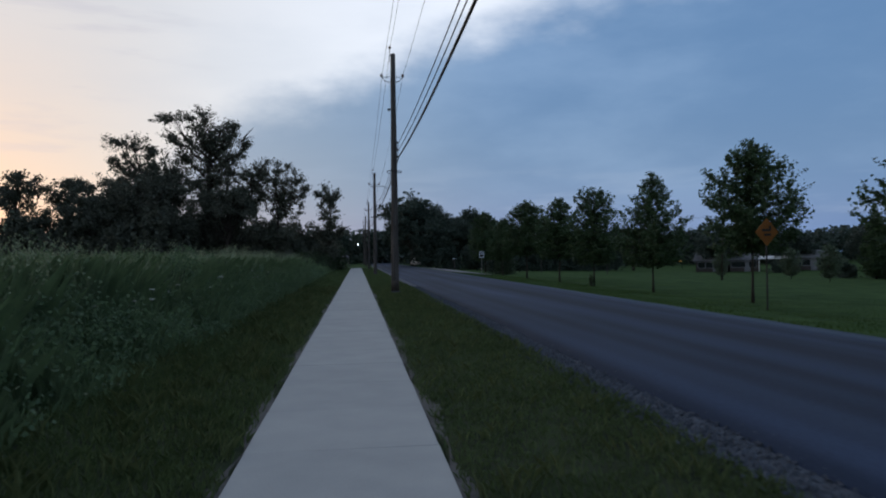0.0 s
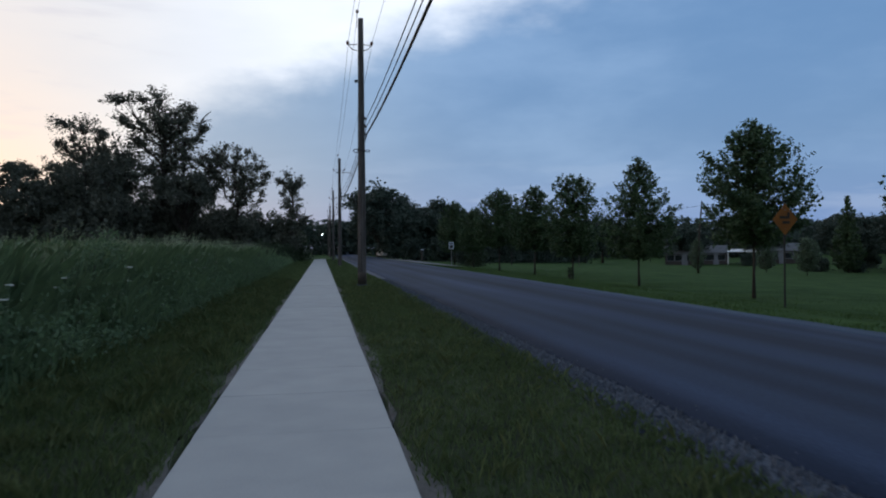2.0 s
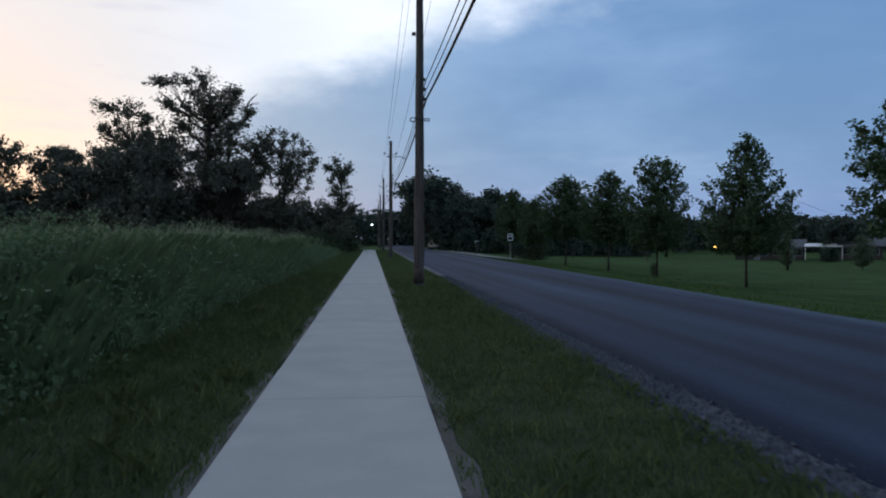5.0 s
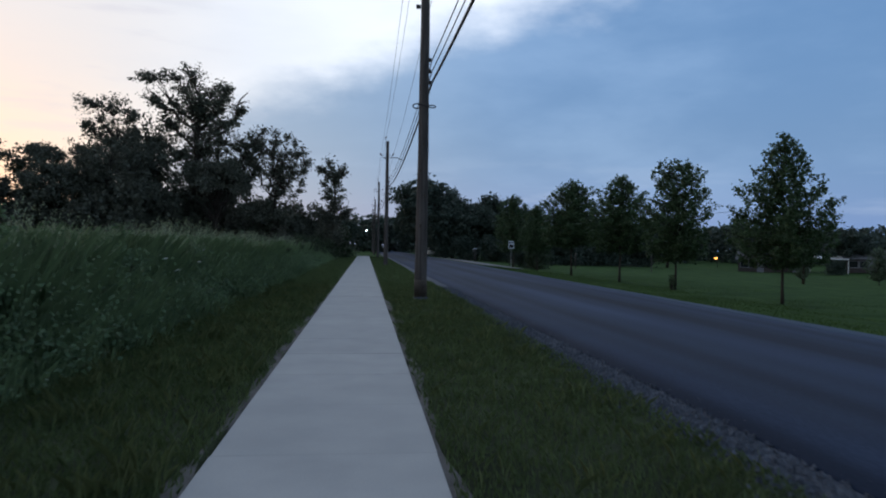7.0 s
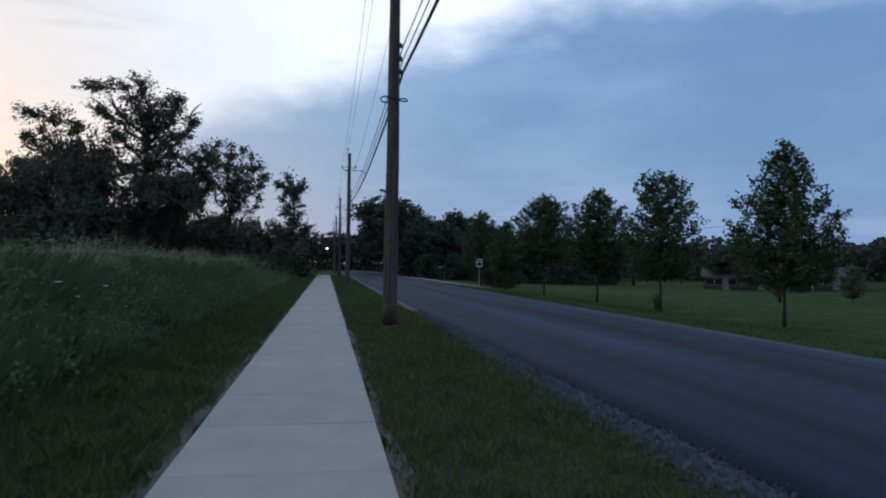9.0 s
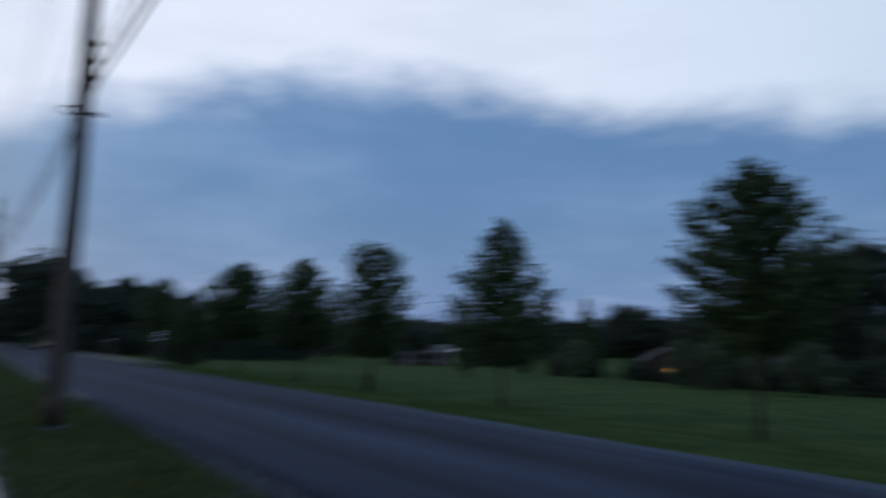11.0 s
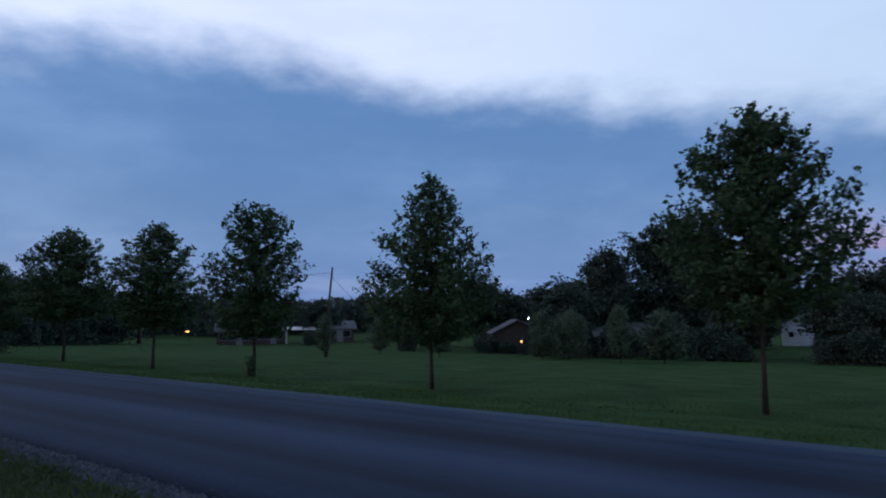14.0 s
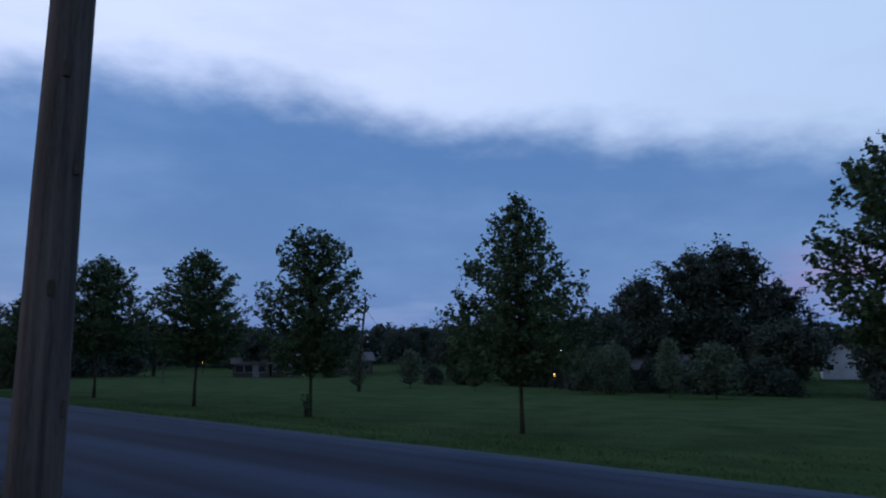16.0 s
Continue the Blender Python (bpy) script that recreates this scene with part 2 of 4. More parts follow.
M_ROOF = surface("shingle", (0.08, 0.084, 0.092), (0.135, 0.14, 0.15), 1.2, 22, 0.9, 0.5, dark=0.2)
M_GLASS = surface("dark_glass", (0.01, 0.012, 0.016), (0.02, 0.024, 0.03), 2, 10, 0.08, 0, spec=0.6)
M_RUBBER = surface("rubber", (0.012, 0.012, 0.012), (0.03, 0.03, 0.03), 6, 40, 0.9, 0.2)
M_CARPAINT = surface("silver_paint", (0.45, 0.46, 0.48), (0.55, 0.56, 0.58), 1, 30, 0.3, 0, metal=0.3)
M_WARM = shining("warm_bulb", (1.0, 0.42, 0.08), 3.5)
M_COLD = shining("cold_bulb", (0.9, 0.95, 1.0), 9)


# ---- building helpers ----
class Shape:
    """Vertices and faces of one mesh."""

    def __init__(self):
        self.v, self.f = [], []

    def box(self, c, s, turn=0.0, cut=0.0):
        """A box centred at c of size s, turned about z, its upright and upper edges cut back."""
        hx, hy, hz = s[0] / 2, s[1] / 2, s[2] / 2
        k = min(cut, hx * 0.9, hy * 0.9, hz * 0.9)
        ca, sa = math.cos(turn), math.sin(turn)
        rings = [(-hz, 0.0), (hz, 0.0)] if k <= 0 else [(-hz, 0.0), (hz - k, 0.0), (hz, k)]
        at = len(self.v)
        for z, inset in rings:
            x, y = hx - inset, hy - inset
            if k > 0:
                pts = [(x - k, -y), (x, -y + k), (x, y - k), (x - k, y), (-x + k, y), (-x, y - k), (-x, -y + k), (-x + k, -y)]
            else:
                pts = [(x, -y), (x, y), (-x, y), (-x, -y)]
            for px, py in pts:
                self.v.append((c[0] + px * ca - py * sa, c[1] + px * sa + py * ca, c[2] + z))
        n = 8 if k > 0 else 4
        for r in range(len(rings) - 1):
            for i in range(n):
                a, b = at + r * n + i, at + r * n + (i + 1) % n
                self.f.append((a, b, b + n, a + n))
        self.f.append(tuple(at + i for i in reversed(range(n))))
        self.f.append(tuple(at + (len(rings) - 1) * n + i for i in range(n)))
        return self

    def tube(self, path, radii, sides=6, cap=True):
        """A tube along points with a radius at each."""
        at = len(self.v)
        path = [Vector(p) for p in path]
        for i, p in enumerate(path):
            d = (path[min(i + 1, len(path) - 1)] - path[max(i - 1, 0)]).normalized()
            side = d.cross(Vector((0, 0, 1))) if abs(d.z) < 0.9 else d.cross(Vector((0, 1, 0)))
            side.normalize()
            up = side.cross(d)
            for k in range(sides):
                a = 2 * math.pi * k / sides
                self.v.append(tuple(p + (side * math.cos(a) + up * math.sin(a)) * radii[i]))
        for i in range(len(path) - 1):
            for k in range(sides):
                a, b = at + i * sides + k, at + i * sides + (k + 1) % sides
                self.f.append((a, a + sides, b + sides, b))
        if cap:
            self.f.append(tuple(at + k for k in range(sides)))
            e = at + (len(path) - 1) * sides
            self.f.append(tuple(e + k for k in reversed(range(sides))))
        return self

    def poly(self, pts):
        at = len(self.v)
        self.v += [tuple(p) for p in pts]
        self.f.append(tuple(range(at, at + len(pts))))
        return self

    def prism(self, outline, thick):
        """An outline in 3D, thickened along a vector."""
        n, at = len(outline), len(self.v)
        t = Vector(thick)
        self.v += [tuple(p) for p in outline] + [tuple(Vector(p) + t) for p in outline]
        self.f.append(tuple(at + i for i in reversed(range(n))))
        self.f.append(tuple(at + n + i for i in range(n)))
        for i in range(n):
            j = (i + 1) % n
            self.f.append((at + i, at + j, at + n + j, at + n + i))
        return self

    def mesh(self, name, material, smooth=False):
        me = bpy.data.meshes.new(name)
        me.from_pydata(self.v, [], self.f)
        me.materials.append(material)
        if smooth:
            me.polygons.foreach_set("use_smooth", [True] * len(me.polygons))
        me.update()
        return me


def part(name, shape, material, parent, label="", smooth=False):
    """One mesh object under a thing or a part."""
    ob = new(name, shape if isinstance(shape, bpy.types.Mesh) else shape.mesh(name, material, smooth))
    ob.parent = parent
    return tagged(ob, label)


def thing(name, x, y, z, label, category, group="", turn=0.0, kind=""):
    ob = new(name)
    ob.empty_display_size = 0.2
    ob.matrix_basis = pose(x, y, z, 0, 0, turn)
    return tagged(ob, label, category, group, kind)


def solid(name, shape, material, label, category="", kind="", group="", smooth=False):
    return tagged(new(name, shape.mesh(name, material, smooth)), label, category, group, kind)


def quads(name, centre, along, across, material):
    """Many small leaf-shaped blades from arrays of centres and half axes; each bends at its middle."""
    n = len(centre)
    nor = np.cross(along, across)
    nor /= np.linalg.norm(nor, axis=1, keepdims=True) + 1e-9
    lift = nor * np.linalg.norm(across, axis=1, keepdims=True) * 0.35
    pts = np.stack([centre - along, centre + across * 0.9 + lift, centre + along, centre - across * 0.9 + lift], 1)
    me = bpy.data.meshes.new(name)
    me.vertices.add(4 * n)
    me.vertices.foreach_set("co", pts.astype(np.float32).ravel())
    me.loops.add(4 * n)
    me.loops.foreach_set("vertex_index", np.arange(4 * n, dtype=np.int32))
    me.polygons.add(n)
    me.polygons.foreach_set("loop_start", np.arange(0, 4 * n, 4, dtype=np.int32))
    me.materials.append(material)
    me.update(calc_edges=True)
    return me


def leaves(name, pts, size, rng, material, droop=0.3):
    """A crown of leaves, one at each point, turned every way with a bias to lie flat."""
    pts = np.asarray(pts, dtype=float)
    n = len(pts)
    d = rng.normal(size=(n, 3))
    d[:, 2] = d[:, 2] * 0.55 - droop
    d /= np.linalg.norm(d, axis=1, keepdims=True)
    e = np.cross(d, rng.normal(size=(n, 3)))
    e /= np.linalg.norm(e, axis=1, keepdims=True) + 1e-9
    s = size * rng.uniform(0.6, 1.3, (n, 1))
    return quads(name, pts, d * s * 0.5, e * s * 0.36, material)


def ground_z(x):
    """Level at the road, falling away across the field and rising a little behind it."""
    if x < 9.2:
        return 0.0
    if x < 15:
        return -0.55 * (x - 9.2) / 5.8
    if x < 62:
        return -0.55 - 0.03 * (x - 15)
    return -1.96 + 0.022 * (min(x, 110) - 62)


# ---- trees ----
def limb_path(rng, a, b, bend, steps=4):
    a, b = np.array(a, float), np.array(b, float)
    out = []
    for i in range(steps + 1):
        u = i / steps
        p = a + (b - a) * u
        p = p + np.array([0, 0, bend]) * math.sin(math.pi * u) + rng.normal(0, 0.02, 3) * np.linalg.norm(b - a) * (0 < i < steps)
        out.append(p)
    return out


def young_tree(seed, height, base, radius, n_leaf, leaf, sharp=0.85, fork=0.0, bulge=0.16, leaf_mat=None):
    """Trunk with whorled rising limbs and a pointed crown: (trunk mesh, crown mesh)."""
    rng = np.random.default_rng(seed)
    wood, pts = Shape(), []
    lean = rng.normal(0, 0.006, 2)
    trunk = [(lean[0] * u * height + rng.normal(0, 0.012), lean[1] * u * height + rng.normal(0, 0.012), u * height * 0.97) for u in np.linspace(0, 1, 9)]
    trunk[0] = (0, 0, -0.25)
    r0 = 0.0092 * height
    wood.tube(trunk, [r0 * (1.35 if i == 0 else 1 - 0.9 * i / 8) for i in range(9)], 8)
    n_limb = 150
    twigs = []
    for i in range(n_limb):
        u = ((i + rng.uniform(0, 1)) / n_limb) ** 1.12
        z = base + (height - 0.25 - base) * u
        az = i * 2.39996 + rng.normal(0, 0.4)
        wide = min(1.0, 0.66 + 0.34 * u / bulge) * (1 - max(0.0, u - bulge) / (1 - bulge)) ** sharp
        ln = radius * (wide * rng.uniform(0.80, 1.07) + 0.05)
        rise = ln * (0.12 + 0.45 * u + 0.7 * u ** 4 + rng.normal(0, 0.1))
        k = z / height
        off = fork * max(0.0, u - 0.55) / 0.45 * (1 if i % 2 else -1)
        a = np.array([lean[0] * k * height + off, lean[1] * k * height, z])
        b = a + np.array([math.cos(az) * ln, math.sin(az) * ln, rise])
        b[2] = min(b[2], height + 0.05 - 0.9 * ln)
        path = limb_path(rng, a, b, -0.07 * ln)
        wood.tube(path, [0.016 * (1.1 - 0.24 * j) * (0.6 + ln * 0.35) for j in range(5)], 4, False)
        twigs.append((path, ln))
    total = sum(l for _, l in twigs)
    for path, ln in twigs:
        n_t = max(3, int(ln * 8))
        share = max(3, int(n_leaf * ln / total / n_t))
        for _ in range(n_t):
            u = rng.uniform(0.03, 1.0) ** 0.75
            j = min(int(u * 4), 3)
            p = path[j] + (path[j + 1] - path[j]) * (u * 4 - j)
            d = rng.normal(0, 1, 3)
            d[2] = d[2] * 0.55 + 0.25
            tip = max(0.0, u - 0.55) / 0.45
            out = (path[4] - path[0]) / (np.linalg.norm(path[4] - path[0]) + 1e-6)
            d = d / np.linalg.norm(d) * (1 - 0.6 * tip) + (out * 0.7 + np.array([0, 0, 0.75])) * tip
            q = p + d / np.linalg.norm(d) * (0.16 + ln * rng.uniform(0.06, 0.22))
            for w in rng.uniform(0.1, 1.06, share):
                pts.append(p + (q - p) * w + rng.normal(0, 0.05, 3))
    return wood.mesh("trunk", M_BARK, True), leaves("crown", pts, leaf, rng, leaf_mat or M_LEAF)


def old_tree(seed, height, trunk_h, crown, n_target, per, leaf, mat, spread=0.6, trunk_r=0.4, bare=0, shell=0.55):
    """A broad tree: limbs reach for points of an ellipsoid crown (rx, ry, rz), each ending in a clump of leaves."""
    rng = np.random.default_rng(seed)
    wood, pts = Shape(), []
    rx, ry, rz = crown
    cz = height - rz
    top = (rng.normal(0, 0.4), rng.normal(0, 0.4), height * 0.72)
    trunk = [np.array([top[0] * u + rng.normal(0, 0.05), top[1] * u + rng.normal(0, 0.05), height * 0.72 * u]) for u in np.linspace(0, 1, 7)]
    trunk[0] = np.array([0, 0, -0.3])
    wood.tube(trunk, [trunk_r * (1.3 if i == 0 else 1 - 0.8 * i / 6) for i in range(7)], 8)
    for i in range(n_target):
        d = rng.normal(0, 1, 3)
        d /= np.linalg.norm(d)
        if d[2] < -0.55:
            d[2] *= -1
        rr = shell + (1 - shell) * rng.uniform(0, 1) ** 0.5
        t = np.array([d[0] * rx, d[1] * ry, d[2] * rz]) * rr + np.array([0, 0, cz])
        u = np.clip(rng.uniform(0.4, 0.95) * min(1.0, t[2] / (height * 0.72)), trunk_h / height * rng.uniform(0.7, 1.5), 0.98)
        j = min(int(u * 6), 5)
        a = trunk[j] + (trunk[j + 1] - trunk[j]) * (u * 6 - j)
        path = limb_path(rng, a, t, rng.uniform(-0.05, 0.16) * np.linalg.norm(t - a))
        wood.tube(path, [trunk_r * 0.26 * (1.05 - 0.24 * k) for k in range(5)], 5, False)
        if i < bare:
            for _ in range(5):
                q = t + rng.normal(0, 1, 3) * np.array([0.9, 0.9, 0.9])
                wood.tube(limb_path(rng, path[3], q, 0.1), [0.05, 0.04, 0.03, 0.02, 0.012], 3, False)
            continue
        for _ in range(3):
            q = t + rng.normal(0, spread, 3) * np.array([1, 1, 0.7])
            wood.tube([path[3], (path[3] + q) / 2 + rng.normal(0, 0.1, 3), q], [0.05, 0.035, 0.015], 3, False)
            c = rng.normal(0, 1, (per // 3, 3)) * spread * np.array([0.6, 0.6, 0.42]) + q
            pts.append(c)
    return wood.mesh("trunk", M_BARK, True), leaves("crown", np.concatenate(pts), leaf, rng, mat)


def lobed_tree(seed, trunk_h, lobes, n_sub, per, leaf, mat, trunk_r=0.4, bare=0, flat=0.7):
    """A tree whose limbs each carry one lobe of the crown (side, height, radius), made of leafy sprays with gaps between."""
    rng = np.random.default_rng(seed)
    wood, pts = Shape(), []
    sway = rng.normal(0, 0.25, 2)
    trunk = [np.array([sway[0] * u + rng.normal(0, 0.06), sway[1] * u + rng.normal(0, 0.06), trunk_h * u]) for u in np.linspace(0, 1, 8)]
    trunk[0] = np.array([0, 0, -0.4])
    wood.tube(trunk, [trunk_r * (1.35 if i == 0 else 1 - 0.55 * i / 7) for i in range(8)], 9)
    deep = max(abs(l[0]) for l in lobes) * 0.45
    for n, (side, z, r) in enumerate(lobes):
        t = np.array([side, rng.normal(0, 0.4) * deep, z])
        u = min(0.98, max(0.25, (z - 0.55 * abs(side) - 0.6 * r) / trunk_h * rng.uniform(0.8, 1.0)))
        j = min(int(u * 7), 6)
        a = trunk[j] + (trunk[j + 1] - trunk[j]) * (u * 7 - j)
        path = limb_path(rng, a, t, rng.uniform(-0.16, 0.08) * np.linalg.norm(t - a), 5)
        path[1:5] = [p + rng.normal(0, 0.05, 3) * np.linalg.norm(t - a) for p in path[1:5]]
        thick = trunk_r * (0.20 + 0.06 * min(r, 2.0))
        wood.tube(path, [thick * (1.05 - 0.17 * k) for k in range(6)], 6, False)
        for _ in range(n_sub):
            d = rng.normal(0, 1, 3)
            d /= np.linalg.norm(d)
            j = int(rng.choice([1, 2, 3, 4, 5], p=[0.08, 0.14, 0.18, 0.2, 0.4]))
            p0 = path[j - 1]
            q = path[j] + d * r * rng.uniform(0.2, 1.25) * np.array([1, 1.3, flat])
            mid = (p0 + q) / 2 + rng.normal(0, 0.14, 3) * r
            wood.tube([p0, mid, q], [thick * 0.42, thick * 0.28, thick * 0.1], 4, False)
            grow = (q - mid) / (np.linalg.norm(q - mid) + 1e-6)
            size = (0.15 + 0.12 * r) * rng.uniform(0.5, 1.5)
            count = int(per * rng.uniform(0.5, 1.5))
            c = rng.normal(0, 1, (count, 3)) * size * np.array([1, 1, 0.75]) + q
            pts.append(c + grow * rng.uniform(-1.8, 1.0, (count, 1)) * size)
    for k in range(bare):
        side, z, r = lobes[(k * 3 + 8) % len(lobes)]
        t = np.array([side, rng.normal(0, 0.4), z])
        for _ in range(4):
            q = t + np.array([math.copysign(rng.uniform(0.3, 1.4), side) * (0.6 + r * 0.5), rng.normal(0, 0.6), rng.uniform(0.2, 1.5)])
            wood.tube(limb_path(rng, t, q, 0.15), [0.05, 0.042, 0.034, 0.026, 0.014], 4, False)
    return wood.mesh("trunk", M_BARK, True), leaves("crown", np.concatenate(pts), leaf, rng, mat)


def bushy(seed, size, n, leaf, mat, lumps=9):
    """A shrub of several leafy lumps on stems, rising from the ground: (stems mesh, foliage mesh)."""
    rng = np.random.default_rng(seed)
    wood, pts = Shape(), []
    for _ in range(lumps):
        c = np.array([rng.uniform(-0.62, 0.62) * size[0], rng.uniform(-0.62, 0.62) * size[1], rng.uniform(0.25, 0.8) * size[2]])
        r = np.array([size[0] * rng.uniform(0.28, 0.45), size[1] * rng.uniform(0.28, 0.45), size[2] * rng.uniform(0.2, 0.34)])
        d = rng.normal(0, 1, (n // lumps, 3))
        d /= np.linalg.norm(d, axis=1, keepdims=True)
        d *= rng.uniform(0.55, 1.12, (len(d), 1))
        p = c + d * r
        pts.append(p[p[:, 2] > 0.02])
        wood.tube(limb_path(rng, (c[0] * 0.25, c[1] * 0.25, -0.1), c, 0.1), [0.05, 0.04, 0.032, 0.024, 0.012], 4, False)
    skirt = rng.normal(0, 0.45, (n // 5, 3)) * np.array([size[0], size[1], 0])
    skirt[:, 2] = rng.uniform(0.02, 0.35, len(skirt)) * size[2]
    pts.append(skirt)
    return wood.mesh("stems", M_BARK), leaves("foliage", np.concatenate(pts), leaf, rng, mat)


def plant(name, meshes, x, y, label, category, group="", turn=0.0, scale=(1, 1, 1), z=None):
    t = thing(name, x, y, ground_z(x) if z is None else z, label, category, group, turn)
    t.scale = scale
    for me in meshes:
        part(me.name.split(".")[0], me, None, t)
    return t


# ---- the ground, pavement and road ----
def ground_sheet():
    xs = [-1500, -500, -120, -40, -12, -6, -3, -0.9, 0.9, 2.4, 3.1, 8.8, 9.2, 10, 11, 12, 13, 14, 15, 18, 22, 28, 36, 50, 62, 75, 90, 110, 300, 700, 1500]
    ys = [-1500, -400, -100, -30] + [float(k) for k in range(-12, 61, 3)] + [70, 85, 100, 130, 180, 260, 500, 1500]
    g = Shape()
    for y in ys:
        for x in xs:
            bump = 0.03 * noise.noise((x * 0.35, y * 0.35, 0)) if (x < -3.5 or x > 9.5) else -0.04
            g.v.append((x, y, ground_z(x) - (0.02 if x < 9 else 0) - (0.06 if 2.9 < x < 9 else 0) + bump * (abs(x) < 60)))
    n = len(xs)
    for j in range(len(ys) - 1):
        for i in range(n - 1):
            a = j * n + i
            g.f.append((a, a + 1, a + n + 1, a + n))
    return solid("ground", g, M_TURF, "mown dark green grass verge and open field", kind="structure")


ground_sheet()


def road_strip(name, x0, x1, y0, y1, z, material, label, ragged, step=0.5, crown=0.03, thick=0.12):
    """A long strip with wandering edges and a little thickness."""
    g = Shape()
    n = int((y1 - y0) / step)
    cols = 6
    for j in range(n + 1):
        y = y0 + (y1 - y0) * j / n
        a = x0 + ragged * (noise.noise((3.1, y * 0.7, 0)) + 0.6 * noise.noise((8.1, y * 2.6, 0)))
        b = x1 + ragged * (noise.noise((5.7, y * 0.7, 0)) + 0.6 * noise.noise((1.1, y * 2.6, 0)))
        g.v.append((a - 0.03, y, z - thick))
        for i in range(cols + 1):
            u = i / cols
            g.v.append((a + (b - a) * u, y, z + crown * (1 - (2 * u - 1) ** 2)))
        g.v.append((b + 0.03, y, z - thick))
    w = cols + 3
    for j in range(n):
        for i in range(w - 1):
            k = j * w + i
            g.f.append((k, k + 1, k + w + 1, k + w))
    return solid(name, g, material, label, kind="structure", smooth=True)


road_strip("road", 3.22, 8.82, -40, 320, 0.015, M_ASPHALT, "worn blue-grey asphalt two-lane road without markings", 0.045)
road_strip("gravel_shoulder", 2.72, 3.3, -40, 130, -0.022, M_GRAVEL, "narrow loose grey gravel shoulder beside the asphalt", 0.09, crown=0.004)
# the pale strip at 8.36 to 8.80 stands in for sheen on the asphalt
road_strip("road_edge", 8.36, 8.80, -40, 320, 0.0275, M_EDGE, "asphalt along the far edge of the road, paler in place of its sheen", 0.07, crown=0.002, thick=0.03)
road_strip("far_shoulder", 8.76, 9.12, -40, 130, -0.03, M_DIRT, "dark dirt edge between asphalt and field", 0.1, crown=0.0)
side = Shape()
for xa, xb in ((9.3, 11.0), (11.0, 13.4)):
    side.prism([(xa, 60, ground_z(xa) + 0.012), (xb, 60 + (xb - 9.3), ground_z(xb) + 0.012), (xb, 96, ground_z(xb) + 0.012), (xa, 96, ground_z(xa) + 0.012)], (0, 0, 0.03))
solid("side_road", side, M_TURNOUT, "pale gravel pull-off beside the road", kind="structure")
road_strip("verge", 0.77, 2.8, -12, 95, -0.017, M_SOIL, "patchy mown verge of dark soil and grass", 0.06, crown=0.0, thick=0.1)
road_strip("verge", -3.2, -0.77, -12, 95, -0.017, M_SOIL, "patchy mown verge of dark soil and grass", 0.06, crown=0.0, thick=0.1)
for e in (-1, 1):
    road_strip("bare_edge", e * 0.81 - 0.05, e * 0.81 + 0.05, -12, 60, -0.009, M_DIRT, "worn bare dirt along the pavement edge", 0.13, crown=0.0, thick=0.05)

# concrete pavement in slabs with recessed joints
walkway = thing("pavement", 0, 0, 0, "pale concrete pavement of cast slabs with tooled joints", "pavement", kind="structure")
SLAB = 1.52
slab_mesh = Shape().box((0, 0, -0.05), (1.52, SLAB - 0.004, 0.10), 0, 0.005).mesh("slab", M_CONCRETE)
bed = Shape().box((0, 45, -0.07), (1.46, 120, 0.08), 0, 0)
part("joint_bed", bed, M_GRAVEL, walkway)
for k in range(74):
    s = new("slab", slab_mesh)
    s.parent = walkway
    s.matrix_basis = pose(random.uniform(-0.004, 0.004), -12 + SLAB * k, random.uniform(-0.003, 0.003), random.uniform(-0.12, 0.12), random.uniform(-0.15, 0.15), 0)


# ---- grass, weeds and gravel ----
def blades(name, n, region, height, width, material, label, seed, lean=0.35, keep=None, rise=0.0, wave=0.35):
    """Single bent blades scattered over x0, x1, y0, y1."""
    rng = np.random.default_rng(seed)
    x0, x1, y0, y1 = region
    p = np.stack([rng.uniform(x0, x1, n), rng.uniform(y0, y1, n), np.zeros(n)], 1)
    if keep is not None:
        p = p[keep(p[:, 0], p[:, 1], rng)]
        n = len(p)
    p[:, 2] = [ground_z(x) - 0.025 for x in p[:, 0]]
    patch = np.array([noise.noise((a * 0.45, b * 0.45, seed)) + 0.5 * noise.noise((a * 1.9, b * 1.9, seed)) for a, b in p[:, :2]])
    h = rng.uniform(height[0], height[1], n) * np.clip(1 + wave * patch, 0.35, 1.22)
    if rise:
        h = h * np.clip(0.22 + (-2.6 - p[:, 0]) / rise, 0.2, 1.0)
    a = rng.uniform(0, 2 * math.pi, n)
    lx, ly = np.cos(a), np.sin(a)
    w = width * rng.uniform(0.6, 1.3, n)
    tip = rng.uniform(0.1, lean, n) * h
    side = np.stack([-ly * w, lx * w, 0 * w], 1)
    mid = p + np.stack([lx * tip * 0.3, ly * tip * 0.3, h * 0.6], 1)
    top = p + np.stack([lx * tip, ly * tip, h], 1)
    pts = np.stack([p - side, p + side, mid + side * 0.7, top, mid - side * 0.7], 1)
    me = bpy.data.meshes.new(name)
    me.vertices.add(5 * n)
    me.vertices.foreach_set("co", pts.astype(np.float32).ravel())
    me.loops.add(5 * n)
    me.loops.foreach_set("vertex_index", np.arange(5 * n, dtype=np.int32))
    me.polygons.add(n)
    me.polygons.foreach_set("loop_start", np.arange(0, 5 * n, 5, dtype=np.int32))
    me.materials.append(material)
    me.update(calc_edges=True)
    return tagged(new(name, me), label, "grass", kind="stuff")


